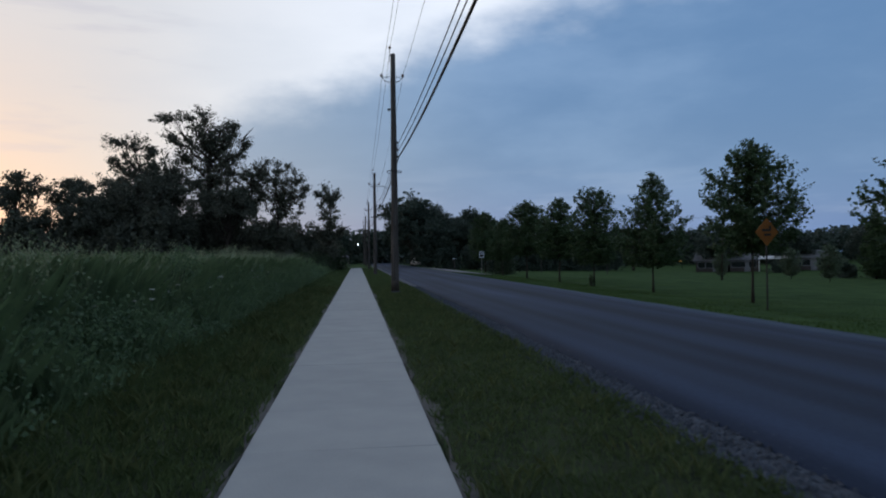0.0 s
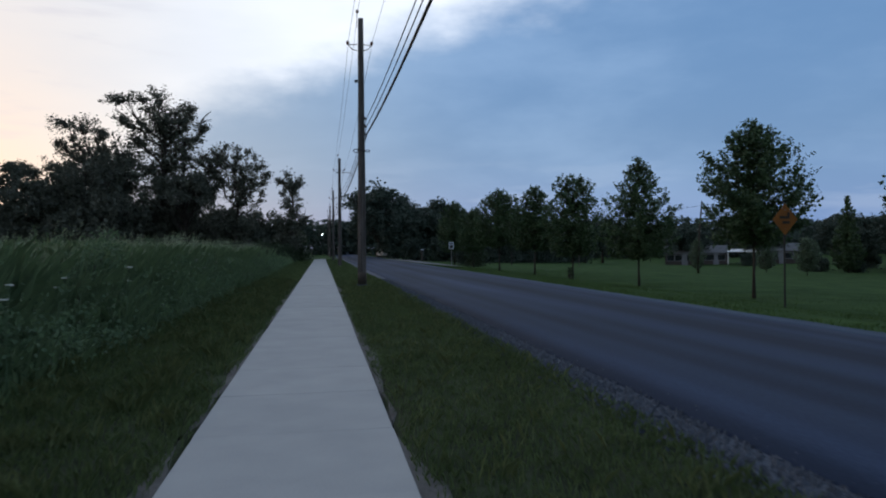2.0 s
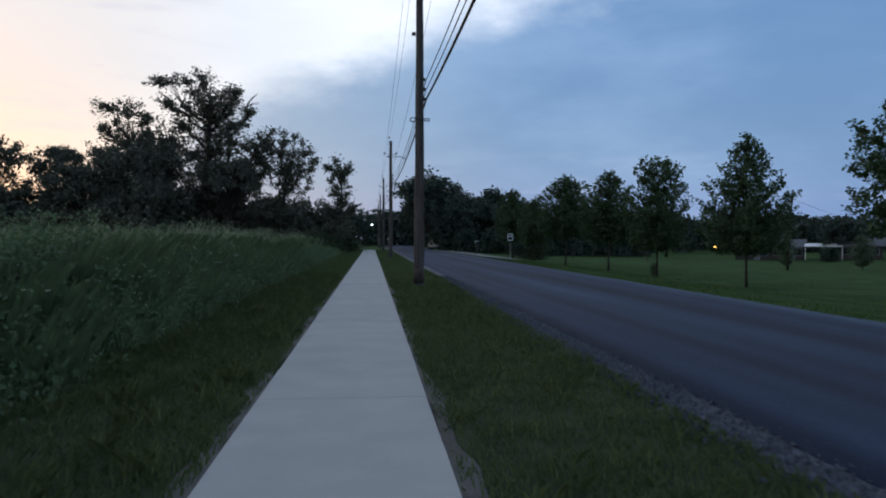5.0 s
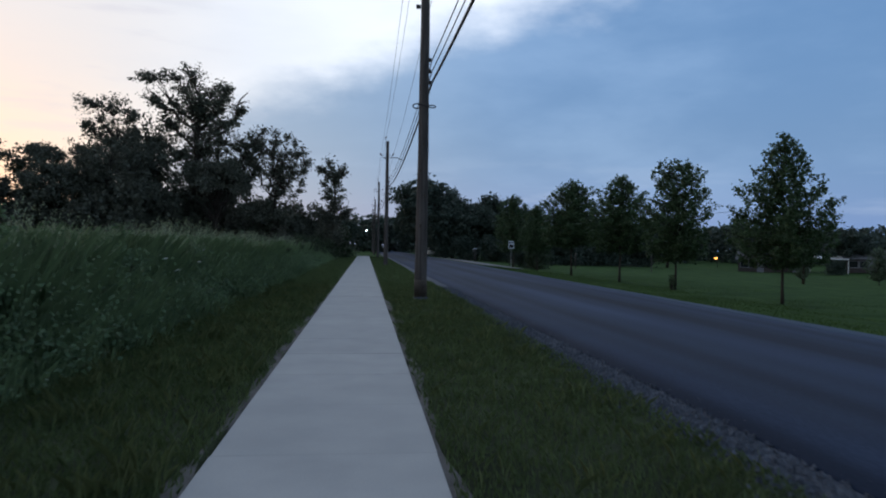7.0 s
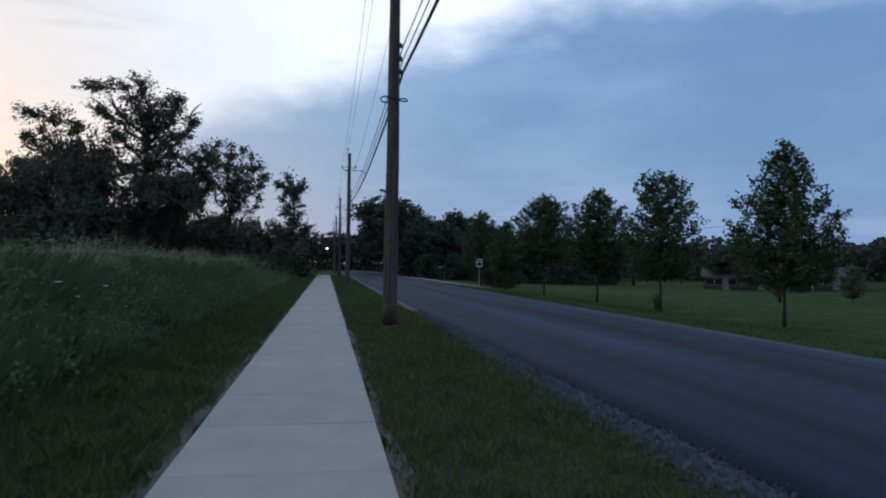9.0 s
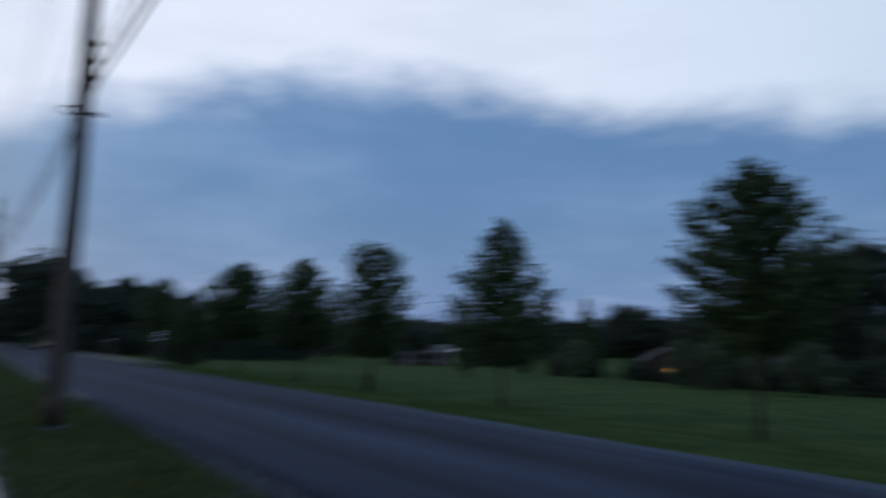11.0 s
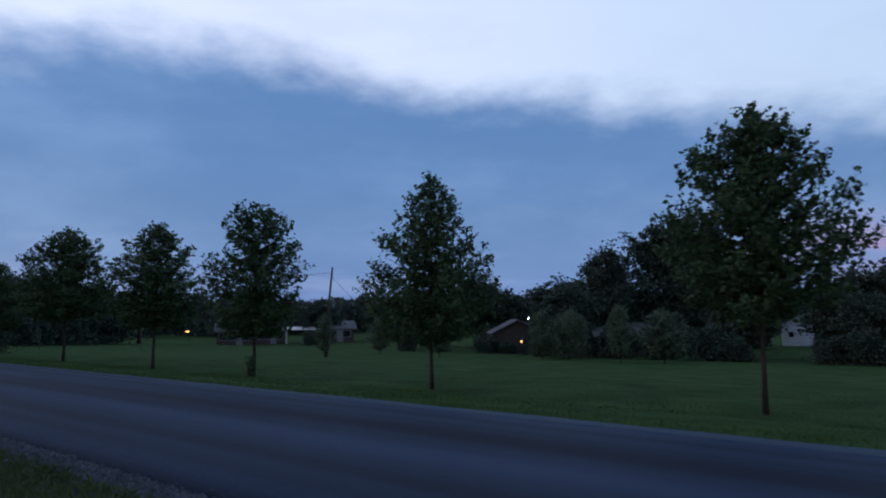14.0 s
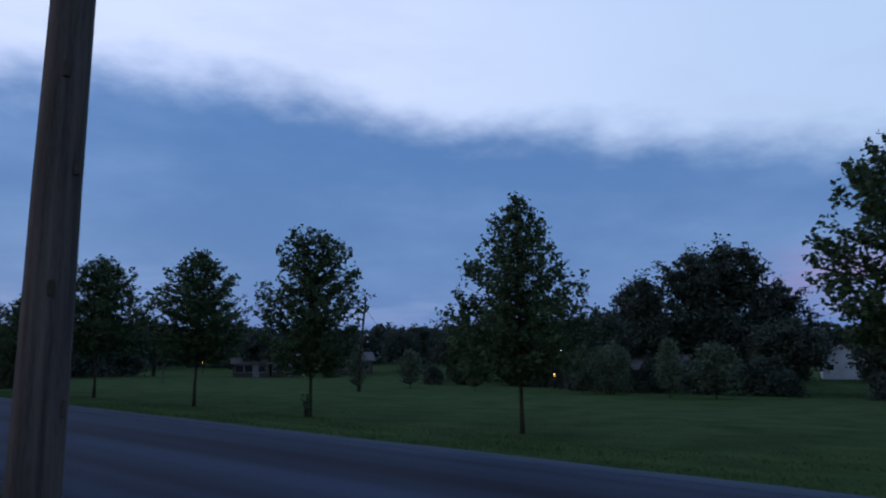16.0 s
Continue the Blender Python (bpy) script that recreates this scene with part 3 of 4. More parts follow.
def lawn_keep(x, y, rng):
    bare = np.array([noise.noise((a * 1.7, b * 1.1, 4)) for a, b in zip(x, y)])
    edge = np.minimum(np.abs(x - 0.78), np.abs(x + 0.78))
    return (np.abs(x) > 0.79) & (bare + edge * 2.2 + rng.uniform(-0.25, 0.25, len(x)) > -0.06)


def tuft_keep(x, y, rng):
    spot = np.array([noise.noise((a * 2.3, b * 2.3, 9)) for a, b in zip(x, y)])
    return (spot + rng.uniform(-0.1, 0.1, len(x)) > 0.22) & (np.abs(x) > 0.86)


blades("verge_grass", 60000, (0.78, 2.85, -4, 34), (0.03, 0.085), 0.006, M_BLADE, "short mown verge grass beside the pavement", 11, 0.9, keep=lawn_keep)
blades("verge_grass", 60000, (-3.1, -0.78, -4, 34), (0.04, 0.11), 0.006, M_BLADE, "short rough grass between pavement and weeds", 12, 0.9, keep=lawn_keep)
blades("verge_grass", 26000, (0.8, 2.8, 34, 95), (0.04, 0.1), 0.012, M_BLADE, "short mown verge grass beside the pavement", 14, 0.9)
blades("verge_grass", 26000, (-3.1, -0.8, 34, 95), (0.05, 0.12), 0.012, M_BLADE, "short rough grass between pavement and weeds", 15, 0.9)
blades("grass_tufts", 9000, (0.8, 2.8, -4, 30), (0.09, 0.17), 0.006, M_TUFT, "paler taller grass tufts in the verge", 16, 1.0, keep=tuft_keep)
blades("grass_tufts", 22000, (-3.0, -0.8, -4, 30), (0.1, 0.22), 0.006, M_TUFT, "paler taller grass tufts in the verge", 17, 1.0, keep=tuft_keep)
blades("field_grass", 110000, (8.95, 26, 6, 62), (0.025, 0.07), 0.008, M_FIELD, "mown green field grass beyond the road", 13, 0.9, keep=lambda x, y, rng: rng.uniform(0, 1, len(x)) > (x - 9) / 17)


def weed_keep(x, y, rng):
    edge = -2.75 + 0.35 * np.array([noise.noise((b * 0.5, 2.0, 0)) for b in y])
    thin = np.array([noise.noise((a * 0.8, b * 0.8, 7)) for a, b in zip(x, y)])
    return (x < edge + rng.uniform(-0.3, 0.15, len(x))) & (thin + rng.uniform(-0.3, 0.3, len(x)) > -0.1)


blades("tall_weeds", 210000, (-9, -2.3, -6, 44), (0.35, 1.4), 0.0036, M_REED, "dense tall blue-green weeds and grasses", 21, 0.75, keep=weed_keep, rise=2.6, wave=1.3)
blades("tall_weeds", 60000, (-26, -9, -6, 76), (0.9, 1.75), 0.011, M_REED, "dense tall blue-green weeds and grasses", 22, 0.6, wave=0.9)
blades("tall_weeds", 45000, (-14, -2.5, 44, 92), (0.7, 1.5), 0.012, M_REED, "dense tall blue-green weeds and grasses", 23, 0.5, keep=weed_keep, rise=2.4, wave=0.9)


def weed_leaves():
    rng = np.random.default_rng(31)
    pts = []
    for _ in range(320):
        y = rng.uniform(-4, 62)
        x = -2.75 - abs(rng.normal(0, 1.6))
        r, h = rng.uniform(0.15, 0.4), rng.uniform(0.35, 1.25)
        n = int(80 * h)
        pts.append(np.stack([rng.normal(x, r, n), rng.normal(y, r, n), rng.uniform(0.03, h, n)], 1))
    # taller mounds of leafy stalks behind the low edge
    for _ in range(1150):
        y = rng.uniform(-5, 58)
        x = -3.0 - abs(rng.normal(0, 2.9))
        h = rng.uniform(0.55, 1.0) * min(1.75, 0.5 + (-2.7 - x) * 0.45) * (1 + 0.55 * noise.noise((x * 0.4, y * 0.3, 5)))
        r = rng.uniform(0.2, 0.55)
        for _ in range(int(5 + 10 * r)):
            sx, sy, sh = rng.normal(x, r), rng.normal(y, r), h * rng.uniform(0.7, 1.08)
            n = int(9 + 9 * sh)
            u = rng.uniform(0.25, 1.0, n)
            w = 0.15 * (1.1 - u) + 0.03
            pts.append(np.stack([sx + rng.normal(0, 1, n) * w, sy + rng.normal(0, 1, n) * w, sh * u], 1))
    p = np.concatenate(pts)
    p = p[p[:, 0] < -2.35]
    return tagged(new("broadleaf_weeds", leaves("broadleaf_weeds", p, 0.062, rng, M_WEED)), "low broadleaf weeds along the mown edge", "weeds", kind="stuff")


weed_leaves()


def seed_heads():
    """Feathery pale panicles over the tall grasses; their paleness also stands in for sky light on the tops."""
    rng = np.random.default_rng(41)
    pts = []
    for _ in range(5200):
        y = rng.uniform(-5, 70)
        x = -4.2 - abs(rng.normal(0, 4.5))
        h = rng.uniform(0.75, 1.0) * min(1.72, 0.6 + (-2.7 - x) * 0.42) * (1 + 0.5 * noise.noise((x * 0.4, y * 0.3, 5)))
        n = 12
        u = rng.uniform(0, 1, n)
        w = 0.05 * (1.1 - u)
        pts.append(np.stack([x + 0.12 * u + rng.normal(0, 1, n) * w, y + rng.normal(0, 1, n) * w, h - 0.12 + 0.3 * u], 1))
    return tagged(new("seed_heads", leaves("seed_heads", np.concatenate(pts), 0.04, rng, M_SEED, -0.5)), "pale feathery seed heads over the tall weeds", "weeds", kind="stuff")


seed_heads()


def stones():
    rng = np.random.default_rng(5)
    n = 15000
    c = np.stack([rng.normal(2.98, 0.17, n), rng.uniform(-4, 30, n), rng.uniform(-0.012, 0.006, n)], 1)
    s = rng.uniform(0.006, 0.03, (n, 1))
    tet = np.array([(1, 0, -0.3), (-0.6, 0.8, -0.3), (-0.5, -0.9, -0.3), (0.1, 0, 0.75)])
    p = c[:, None, :] + (tet[None] + rng.normal(0, 0.25, (n, 4, 3))) * s[:, None, :]
    f = (np.arange(n)[:, None, None] * 4 + np.array([(0, 1, 3), (1, 2, 3), (2, 0, 3)])[None]).reshape(-1, 3)
    me = bpy.data.meshes.new("loose_gravel")
    me.from_pydata(p.reshape(-1, 3).tolist(), [], f.tolist())
    me.materials.append(M_GRAVEL)
    return tagged(new("loose_gravel", me), "loose grey gravel stones along the asphalt edge", "gravel", kind="stuff")


stones()


# ---- utility poles and lines ----
def utility_pole(x, y, height, label, arm=False, foot=True):
    t = thing("utility_pole", x, y, 0, label, "utility pole", "poles along the road")
    r0, r1 = 0.166, 0.10
    zs = [-0.3, 0.0, 0.6, 1.4, 2.6, 4.0, 5.6, 7.2, 8.6, height]
    rng = np.random.default_rng(int(y) + 50)
    part("shaft", Shape().tube([(rng.normal(0, 0.006) + 0.0045 * z, rng.normal(0, 0.006), z) for z in zs], [r0 + (r1 - r0) * max(z, 0) / height for z in zs], 18), M_POLE, t, "grey weathered round timber", True)
    if foot:
        part("foot_band", Shape().tube([(0, 0, 0.02), (0, 0, 0.3), (0.002, 0, 0.52)], [0.172, 0.170, 0.167], 18), M_TAR, t, "dark tarred foot", True)
        part("footing", Shape().tube([(0, 0, -0.05), (0, 0, 0.045), (0, 0, 0.07)], [0.22, 0.2, 0.165], 12), M_GRAVEL, t, "pale grit around the foot")
    for z, az in ((1.95, 0.2), (2.75, 0.9), (3.4, 0.15), (4.1, 0.6), (1.2, 1.1)):
        r = r0 + (r1 - r0) * z / height
        a = az - math.pi / 2 - 0.5
        part("knot", Shape().box((math.cos(a) * r + 0.0045 * z, math.sin(a) * r, z), (0.03, 0.045, 0.10), a, 0.012), M_TAR, t)
    # top pin with insulator
    pin = part("top_pin", Shape().tube([(-0.10, 0, height - 0.35), (-0.10, 0, height + 0.05), (-0.085, 0, height + 0.22)], [0.012] * 3, 6), M_DARKSTEEL, t)
    part("insulator", Shape().tube([(-0.085, 0, height + 0.2), (-0.085, 0, height + 0.24), (-0.085, 0, height + 0.3), (-0.085, 0, height + 0.34)], [0.03, 0.06, 0.055, 0.02], 10), M_GLAZE, pin, "brown glazed insulator", True)
    # two curved brackets with insulators
    for s in (-1, 1):
        br = part("bracket", Shape().tube([(s * 0.1, 0, height - 1.22), (s * 0.3, 0, height - 1.16), (s * 0.42, 0, height - 1.02), (s * 0.44, 0, height - 0.98)], [0.02, 0.018, 0.016, 0.014], 6).tube([(s * 0.1, 0, height - 0.98), (s * 0.4, 0, height - 1.0)], [0.016, 0.014], 6), M_DARKSTEEL, t)
        part("insulator", Shape().tube([(s * 0.45, 0, height - 1.0), (s * 0.45, 0, height - 0.95), (s * 0.45, 0, height - 0.89), (s * 0.45, 0, height - 0.85)], [0.035, 0.06, 0.055, 0.02], 10), M_GLAZE, br, "brown glazed insulator", True)
    for z, s in ((7.75, -1), (6.35, 1), (6.05, 1), (5.75, 1)):
        part("clamp", Shape().box((s * 0.15, 0, z), (0.12, 0.07, 0.1), 0, 0.01), M_DARKSTEEL, t)
    # loop of slack cable on both sides
    ring = [(0.03 + 0.30 * math.cos(a), -0.05 + 0.1 * math.sin(a), 5.11 + 0.05 * math.sin(a * 2)) for a in np.linspace(0, 2 * math.pi, 17)]
    part("cable_loop", Shape().tube(ring, [0.017] * 17, 5, False), M_CABLE, t, "black slack cable loop")
    if arm:
        part("arm", Shape().tube([(0.1, 0, 7.75), (0.75, 0, 7.78), (1.15, 0, 7.6)], [0.03, 0.03, 0.04], 6), M_STEEL, t, "grey steel side arm")
    return t


POLE_H = 10.12
utility_pole(1.72, 24.22, POLE_H, "weathered grey timber utility pole with a dark tarred foot")
utility_pole(1.72, 57.4, 8.95, "weathered timber utility pole with a steel side arm", True, False)
for k in (90.0, 122.5, 155.0, 187.5):
    utility_pole(1.71, k, 8.9, "distant dark timber utility pole", False, False)
utility_pole(1.75, -9.0, POLE_H, "weathered grey timber utility pole beside the pavement", False, False)


def span(name, a, b, sag, r, label):
    pts = [Vector(a).lerp(Vector(b), u) - Vector((0, 0, sag * 4 * u * (1 - u))) for u in np.linspace(0, 1, 15)]
    return tagged(new(name, Shape().tube(pts, [r] * 15, 5, False).mesh(name, M_CABLE, True)), label, "cable", "overhead lines")


PY = [-9.0, 24.22, 57.4, 90.0, 122.5, 155.0, 187.5]
PH = [POLE_H, POLE_H, 8.95, 8.9, 8.9, 8.9, 8.9]
for i in range(len(PY) - 1):
    h0, h1 = PH[i], PH[i + 1]
    for dx, dz in ((-0.085, 0.34), (-0.45, -0.85), (0.45, -0.85)):
        span("power_line", (1.75 + dx, PY[i], h0 + dz), (1.75 + dx, PY[i + 1], h1 + dz), 0.35, 0.007, "thin bare overhead power line")
    for dx, z, r in ((0.22, 6.35, 0.013), (0.22, 6.05, 0.013), (0.22, 5.75, 0.03)):
        span("telephone_cable", (1.73 + dx, PY[i], z), (1.73 + dx, PY[i + 1], z), 0.45, r, "thick black overhead telephone cable")

# ---- road signs ----
sign = thing("warning_sign", 12.8, 14.82, ground_z(12.8), "orange diamond warning sign on a dark steel post", "road sign", turn=10)
part("post", Shape().box((0, 0, 1.25), (0.05, 0.035, 3.1), 0, 0.006), M_BLACK, sign, "dark steel channel post")
dia = [(0, -0.03, 2.0 + ground_z(0)), (0.44, -0.03, 2.44), (0, -0.03, 2.88), (-0.44, -0.03, 2.44)]
plate = part("plate", Shape().prism(dia, (0, 0.006, 0)), M_SIGN, sign, "orange reflective diamond plate")
part("symbol", Shape().box((-0.02, -0.037, 2.5), (0.34, 0.008, 0.07), 0, 0.003).box((0.03, -0.037, 2.36), (0.26, 0.008, 0.07), 0, 0.003).box((0.12, -0.037, 2.58), (0.08, 0.008, 0.12), 0, 0.003), M_BLACK, plate, "dark symbol bars")
for z in (2.18, 2.7):
    part("bolt", Shape().tube([(0, -0.034, z), (0, -0.046, z)], [0.012, 0.01], 6), M_STEEL, plate)

rs = thing("road_sign", 12.8, 66.6, ground_z(12.6), "white rectangular road sign on a thin post", "road sign")
part("post", Shape().box((0, 0, 1.0), (0.05, 0.04, 2.6), 0, 0.006), M_STEEL, rs)
pl = part("plate", Shape().box((0, -0.03, 1.95), (0.5, 0.008, 0.65), 0, 0.004), M_PALE, rs, "white plate")
part("marks", Shape().box((0, -0.037, 2.13), (0.4, 0.008, 0.08), 0, 0.002).box((0, -0.037, 1.85), (0.34, 0.008, 0.26), 0, 0.002), M_BLACK, pl, "dark bars")

box_ob = thing("mailbox", 12.6, 86.0, ground_z(12.6), "dark mailbox with a pale top on a timber post", "mailbox")
part("post", Shape().box((0, 0, 0.6), (0.12, 0.12, 1.3), 0, 0.01), M_POLE, box_ob)
part("box", Shape().box((0, 0, 1.35), (0.3, 0.5, 0.3), 0, 0.06), M_DARKSTEEL, box_ob)
part("roof", Shape().box((0, 0, 1.53), (0.42, 0.62, 0.07), 0, 0.02), M_PALE, box_ob, "pale top board")
for px_, py_ in ((22.5, 80.0), (30.5, 79.0)):
    mk = thing("marker_post", px_, py_, ground_z(px_), "thin pale marker post at the edge of the field", "post", "marker posts")
    part("shaft", Shape().box((0, 0, 0.75), (0.085, 0.085, 1.7), 0, 0.02), M_POLE, mk)
    part("cap", Shape().box((0, 0, 1.63), (0.12, 0.12, 0.06), 0, 0.015), M_DARKSTEEL, mk)

# ---- street trees beyond the road ----
plant("field_shrub", bushy(304, (2.0, 2.0, 2.6), 5200, 0.16, M_SHRUB, 14), 15.9, 69.8, "dark rounded dense shrub at the edge of the field", "shrub", "", 40, (0.70, 0.70, 0.72))
TREE_A = young_tree(101, 6.45, 1.95, 1.98, 19000, 0.132, 0.80, 0.0, 0.30)
TREE_B = young_tree(102, 6.25, 1.35, 2.05, 16500, 0.13, 1.06, 0.0, 0.2)
TREE_C = young_tree(103, 6.1, 1.35, 1.58, 14000, 0.13, 0.72, 0.42, 0.34)
TREE_D = young_tree(104, 6.0, 1.7, 1.68, 14000, 0.132, 0.9, 0.0, 0.28)
ROW = "young trees in a row beyond the road"
LAB = "young leafy broad-crowned tree with a slim dark trunk"
LABP = "young pointed green tree with a slim dark trunk"
plant("street_tree", TREE_A, 16.12, 21.4, LAB, "tree", ROW, 0, (1.04, 1.04, 1.03))
plant("street_tree", TREE_B, 15.85, 30.7, LABP, "tree", ROW, 0, (1.03, 1.03, 1.03))
plant("street_tree", TREE_C, 15.42, 39.2, "young narrow green tree with a forked top", "tree", ROW, 0, (1.14, 1.14, 1.05))
plant("street_tree", TREE_D, 15.16, 46.3, LABP, "tree", ROW, 0, (1.28, 1.28, 1.05))
plant("street_tree", TREE_A, 14.6, 54.4, LAB, "tree", ROW, 130, (1.22, 1.22, 1.04))
plant("street_tree", TREE_C, 14.2, 72.5, LABP, "tree", ROW, 70, (1.2, 1.2, 1.12))
plant("street_tree", TREE_D, 16.3, 12.2, LAB, "tree", ROW, 40, (1.05, 1.05, 1.0))
plant("street_tree", TREE_A, 16.4, 3.0, LAB, "tree", ROW, 160)
plant("street_tree", TREE_D, 14.3, 63.3, LABP, "tree", ROW, 200, (0.95, 0.95, 0.9))

plant("sucker_shoots", bushy(407, (0.22, 0.22, 0.75), 170, 0.1, M_LEAF, 7), 15.2, 39.0, "small leafy shoots at the foot of a young tree", "shrub")

# ---- old trees west of the pavement ----
OLD = "old trees west of the pavement"
BROAD_CROWN = ((-4.8, 18.0, 1.1), (-2.3, 18.4, 1.3), (-0.3, 18.5, 1.3), (1.8, 17.4, 1.1), (3.2, 17.4, 0.8), (-3.6, 16.0, 1.3), (-0.6, 15.7, 1.6), (2.1, 15.4, 1.3), (4.1, 15.7, 0.8), (2.9, 13.8, 1.4), (-0.3, 13.2, 1.6), (-2.7, 13.7, 0.9), (1.1, 11.0, 1.4), (-1.3, 10.7, 1.0), (-0.2, 8.5, 1.4))
plant("old_tree", lobed_tree(221, 14.4, BROAD_CROWN, 30, 34, 0.26, M_LEAF_OLD, 0.5, 5, 0.7), -17.2, 81.9, "large old broad tree with dark ragged crown and bare twigs", "tree", OLD)
LEANING_CROWN = ((-3.1, 15.4, 1.1), (-1.3, 15.7, 1.3), (0.3, 14.9, 0.9), (-3.7, 13.4, 0.9), (-1.8, 13.0, 1.4), (0.7, 12.5, 1.4), (-5.3, 10.9, 1.3), (-2.8, 10.9, 1.4), (-6.7, 10.4, 0.8), (-0.3, 10.4, 1.5), (2.6, 11.5, 1.4), (-4.1, 8.8, 1.4))
plant("old_tree", lobed_tree(222, 10.6, LEANING_CROWN, 28, 36, 0.26, M_LEAF_OLD, 0.4, 2, 0.7), -24.6, 82.7, "old dark ragged tree with a leaning crown", "tree", OLD)
IVY_CROWN = ((1.4, 11.2, 1.8), (0.0, 9.1, 2.1), (2.7, 8.8, 2.1), (-2.3, 7.9, 2.1), (1.4, 6.3, 2.5), (-4.5, 7.0, 2.0), (4.3, 6.3, 1.9), (-6.4, 5.1, 2.1), (-1.4, 5.1, 2.4), (2.4, 3.8, 2.5), (-8.3, 3.8, 1.8))
plant("old_tree", lobed_tree(223, 9.4, IVY_CROWN, 34, 60, 0.33, M_LEAF_OLD, 0.4, 0, 0.95), -23.0, 82.5, "old dark tree with a dense ivy-grown crown", "tree", OLD, 0, (1, 1, 1.14))
OPEN_CROWN = ((0.4, 11.8, 1.0), (2.1, 11.9, 1.1), (3.4, 10.3, 0.9), (1.5, 9.8, 0.8), (3.8, 12.2, 0.8), (0.9, 7.6, 0.8), (3.1, 8.4, 0.6), (-0.6, 9.1, 1.0), (0.4, 4.8, 1.6), (-1.9, 4.1, 1.8), (1.9, 3.8, 1.4), (3.4, 10.8, 1.1), (2.4, 8.6, 1.0), (4.0, 9.4, 1.0), (1.6, 7.2, 0.9), (4.4, 11.6, 0.8))
plant("old_tree", lobed_tree(224, 10.3, OPEN_CROWN, 24, 32, 0.26, M_LEAF_OLD, 0.36, 5, 0.7), -15.0, 81.6, "old open tree with bare branches showing", "tree", OLD)
FAN_CROWN = ((-3.0, 11.5, 0.6), (-2.1, 12.5, 0.6), (-0.9, 12.9, 0.6), (0.4, 13.0, 0.6), (1.5, 12.6, 0.6), (2.4, 11.9, 0.6), (3.2, 11.0, 0.6), (3.6, 10.0, 0.6), (3.4, 8.9, 0.6), (2.8, 8.0, 0.5), (1.3, 9.4, 0.6), (0.0, 10.9, 0.6), (1.6, 10.9, 0.6), (-1.2, 11.0, 0.6), (0.4, 11.9, 0.6), (2.3, 9.8, 0.6), (2.6, 10.6, 0.5))
plant("old_tree", lobed_tree(225, 6.3, FAN_CROWN, 19, 20, 0.25, M_LEAF_OLD, 0.24, 0, 0.55), -9.4, 80.9, "fan-shaped open tree with upright limbs", "tree", OLD)
TUFT_CROWN = ((-1.1, 9.1, 0.5), (-0.1, 9.8, 0.6), (1.0, 9.1, 0.6), (0.4, 8.6, 0.4), (-0.5, 6.3, 0.9), (0.9, 6.0, 0.9), (-1.3, 4.8, 0.9), (0.0, 4.4, 1.1), (1.4, 4.6, 0.6), (-0.6, 2.6, 1.1), (0.8, 2.6, 1.0))
plant("old_tree", lobed_tree(226, 7.5, TUFT_CROWN, 18, 30, 0.26, M_LEAF_OLD, 0.2, 1, 0.7), -3.2, 80.2, "slender leafy tree with a thin tufted top", "tree", OLD)
ROUND_CROWN = ((0.0, 6.0, 1.4), (-0.9, 4.4, 1.4), (0.9, 4.4, 1.5), (0.0, 2.6, 1.6), (-1.3, 1.6, 1.3), (1.4, 1.9, 1.4))
plant("old_tree", lobed_tree(227, 3.8, ROUND_CROWN, 18, 70, 0.32, M_LEAF_OLD, 0.25, 0, 0.7), -10.0, 81.0, "low round dense dark tree of the hedgerow", "tree", OLD)
for k, (x, y, h, r) in enumerate(((-35.8, 76, 11.1, 3.3), (-31.3, 78.5, 10.9, 3.0), (-41.3, 73.5, 10.4, 3.8), (-23.5, 76, 10.6, 3.8), (-47.5, 76, 12, 4.6), (-28, 75, 8.6, 3.0), (-14.6, 78.5, 9.9, 3.4))):
    plant("old_tree", old_tree(210 + k, h, 2, (r, r, h * 0.36), 34, 180, 0.3, M_LEAF_OLD, 0.55, 0.25, 2, 0.35), x, y, "dark leafy tree of the western hedgerow", "tree", OLD)
BUSH = [bushy(301, (2.6, 2.2, 4.4), 6200, 0.3, M_LEAF_OLD, 16), bushy(302, (2.2, 2.6, 3.4), 5600, 0.28, M_LEAF_OLD, 14), bushy(303, (2.0, 2.0, 2.6), 4200, 0.2, M_SHRUB, 12)]
rb = random.Random(9)
for k in range(34):
    x = -4.0 - 1.4 * k + rb.uniform(-0.7, 0.7)
    y = (103 - 2.0 * k if k < 14 else 75.5) + rb.uniform(-2.5, 2.5)
    s = rb.uniform(1.1, 1.5)
    tall = 1.25 if -24 < x < -9 else 0.9
    plant("hedgerow_shrub", BUSH[k % 2], x, y, "dark dense hedgerow shrub among tall weeds", "shrub", "hedgerow shrubs", rb.uniform(0, 360), (s, s, s * tall * rb.uniform(0.9, 1.2)))
for x, y, s in ((-3.3, 86, 1.3), (-4.6, 82, 1.1), (-3.8, 77, 0.8), (-5.2, 72, 0.9), (-4.2, 64, 0.6), (-5, 57, 0.62), (-6.5, 51, 0.7), (-4.6, 46, 0.52), (-5.5, 39, 0.55), (-4.4, 33, 0.42), (-5.2, 21, 0.5), (-6.5, 27, 0.55)):
    plant("roadside_shrub", BUSH[2], x, y, "green shrub rising from the weeds beside the pavement", "shrub", "roadside shrubs", rb.uniform(0, 360), (s, s, s))

# leafy clumps standing out of the weeds
CLUMP = [bushy(408, (0.75, 0.85, 1.65), 3400, 0.075, M_WEED, 12), bushy(409, (0.95, 0.75, 1.35), 3400, 0.08, M_WEED, 12)]
rw = random.Random(12)
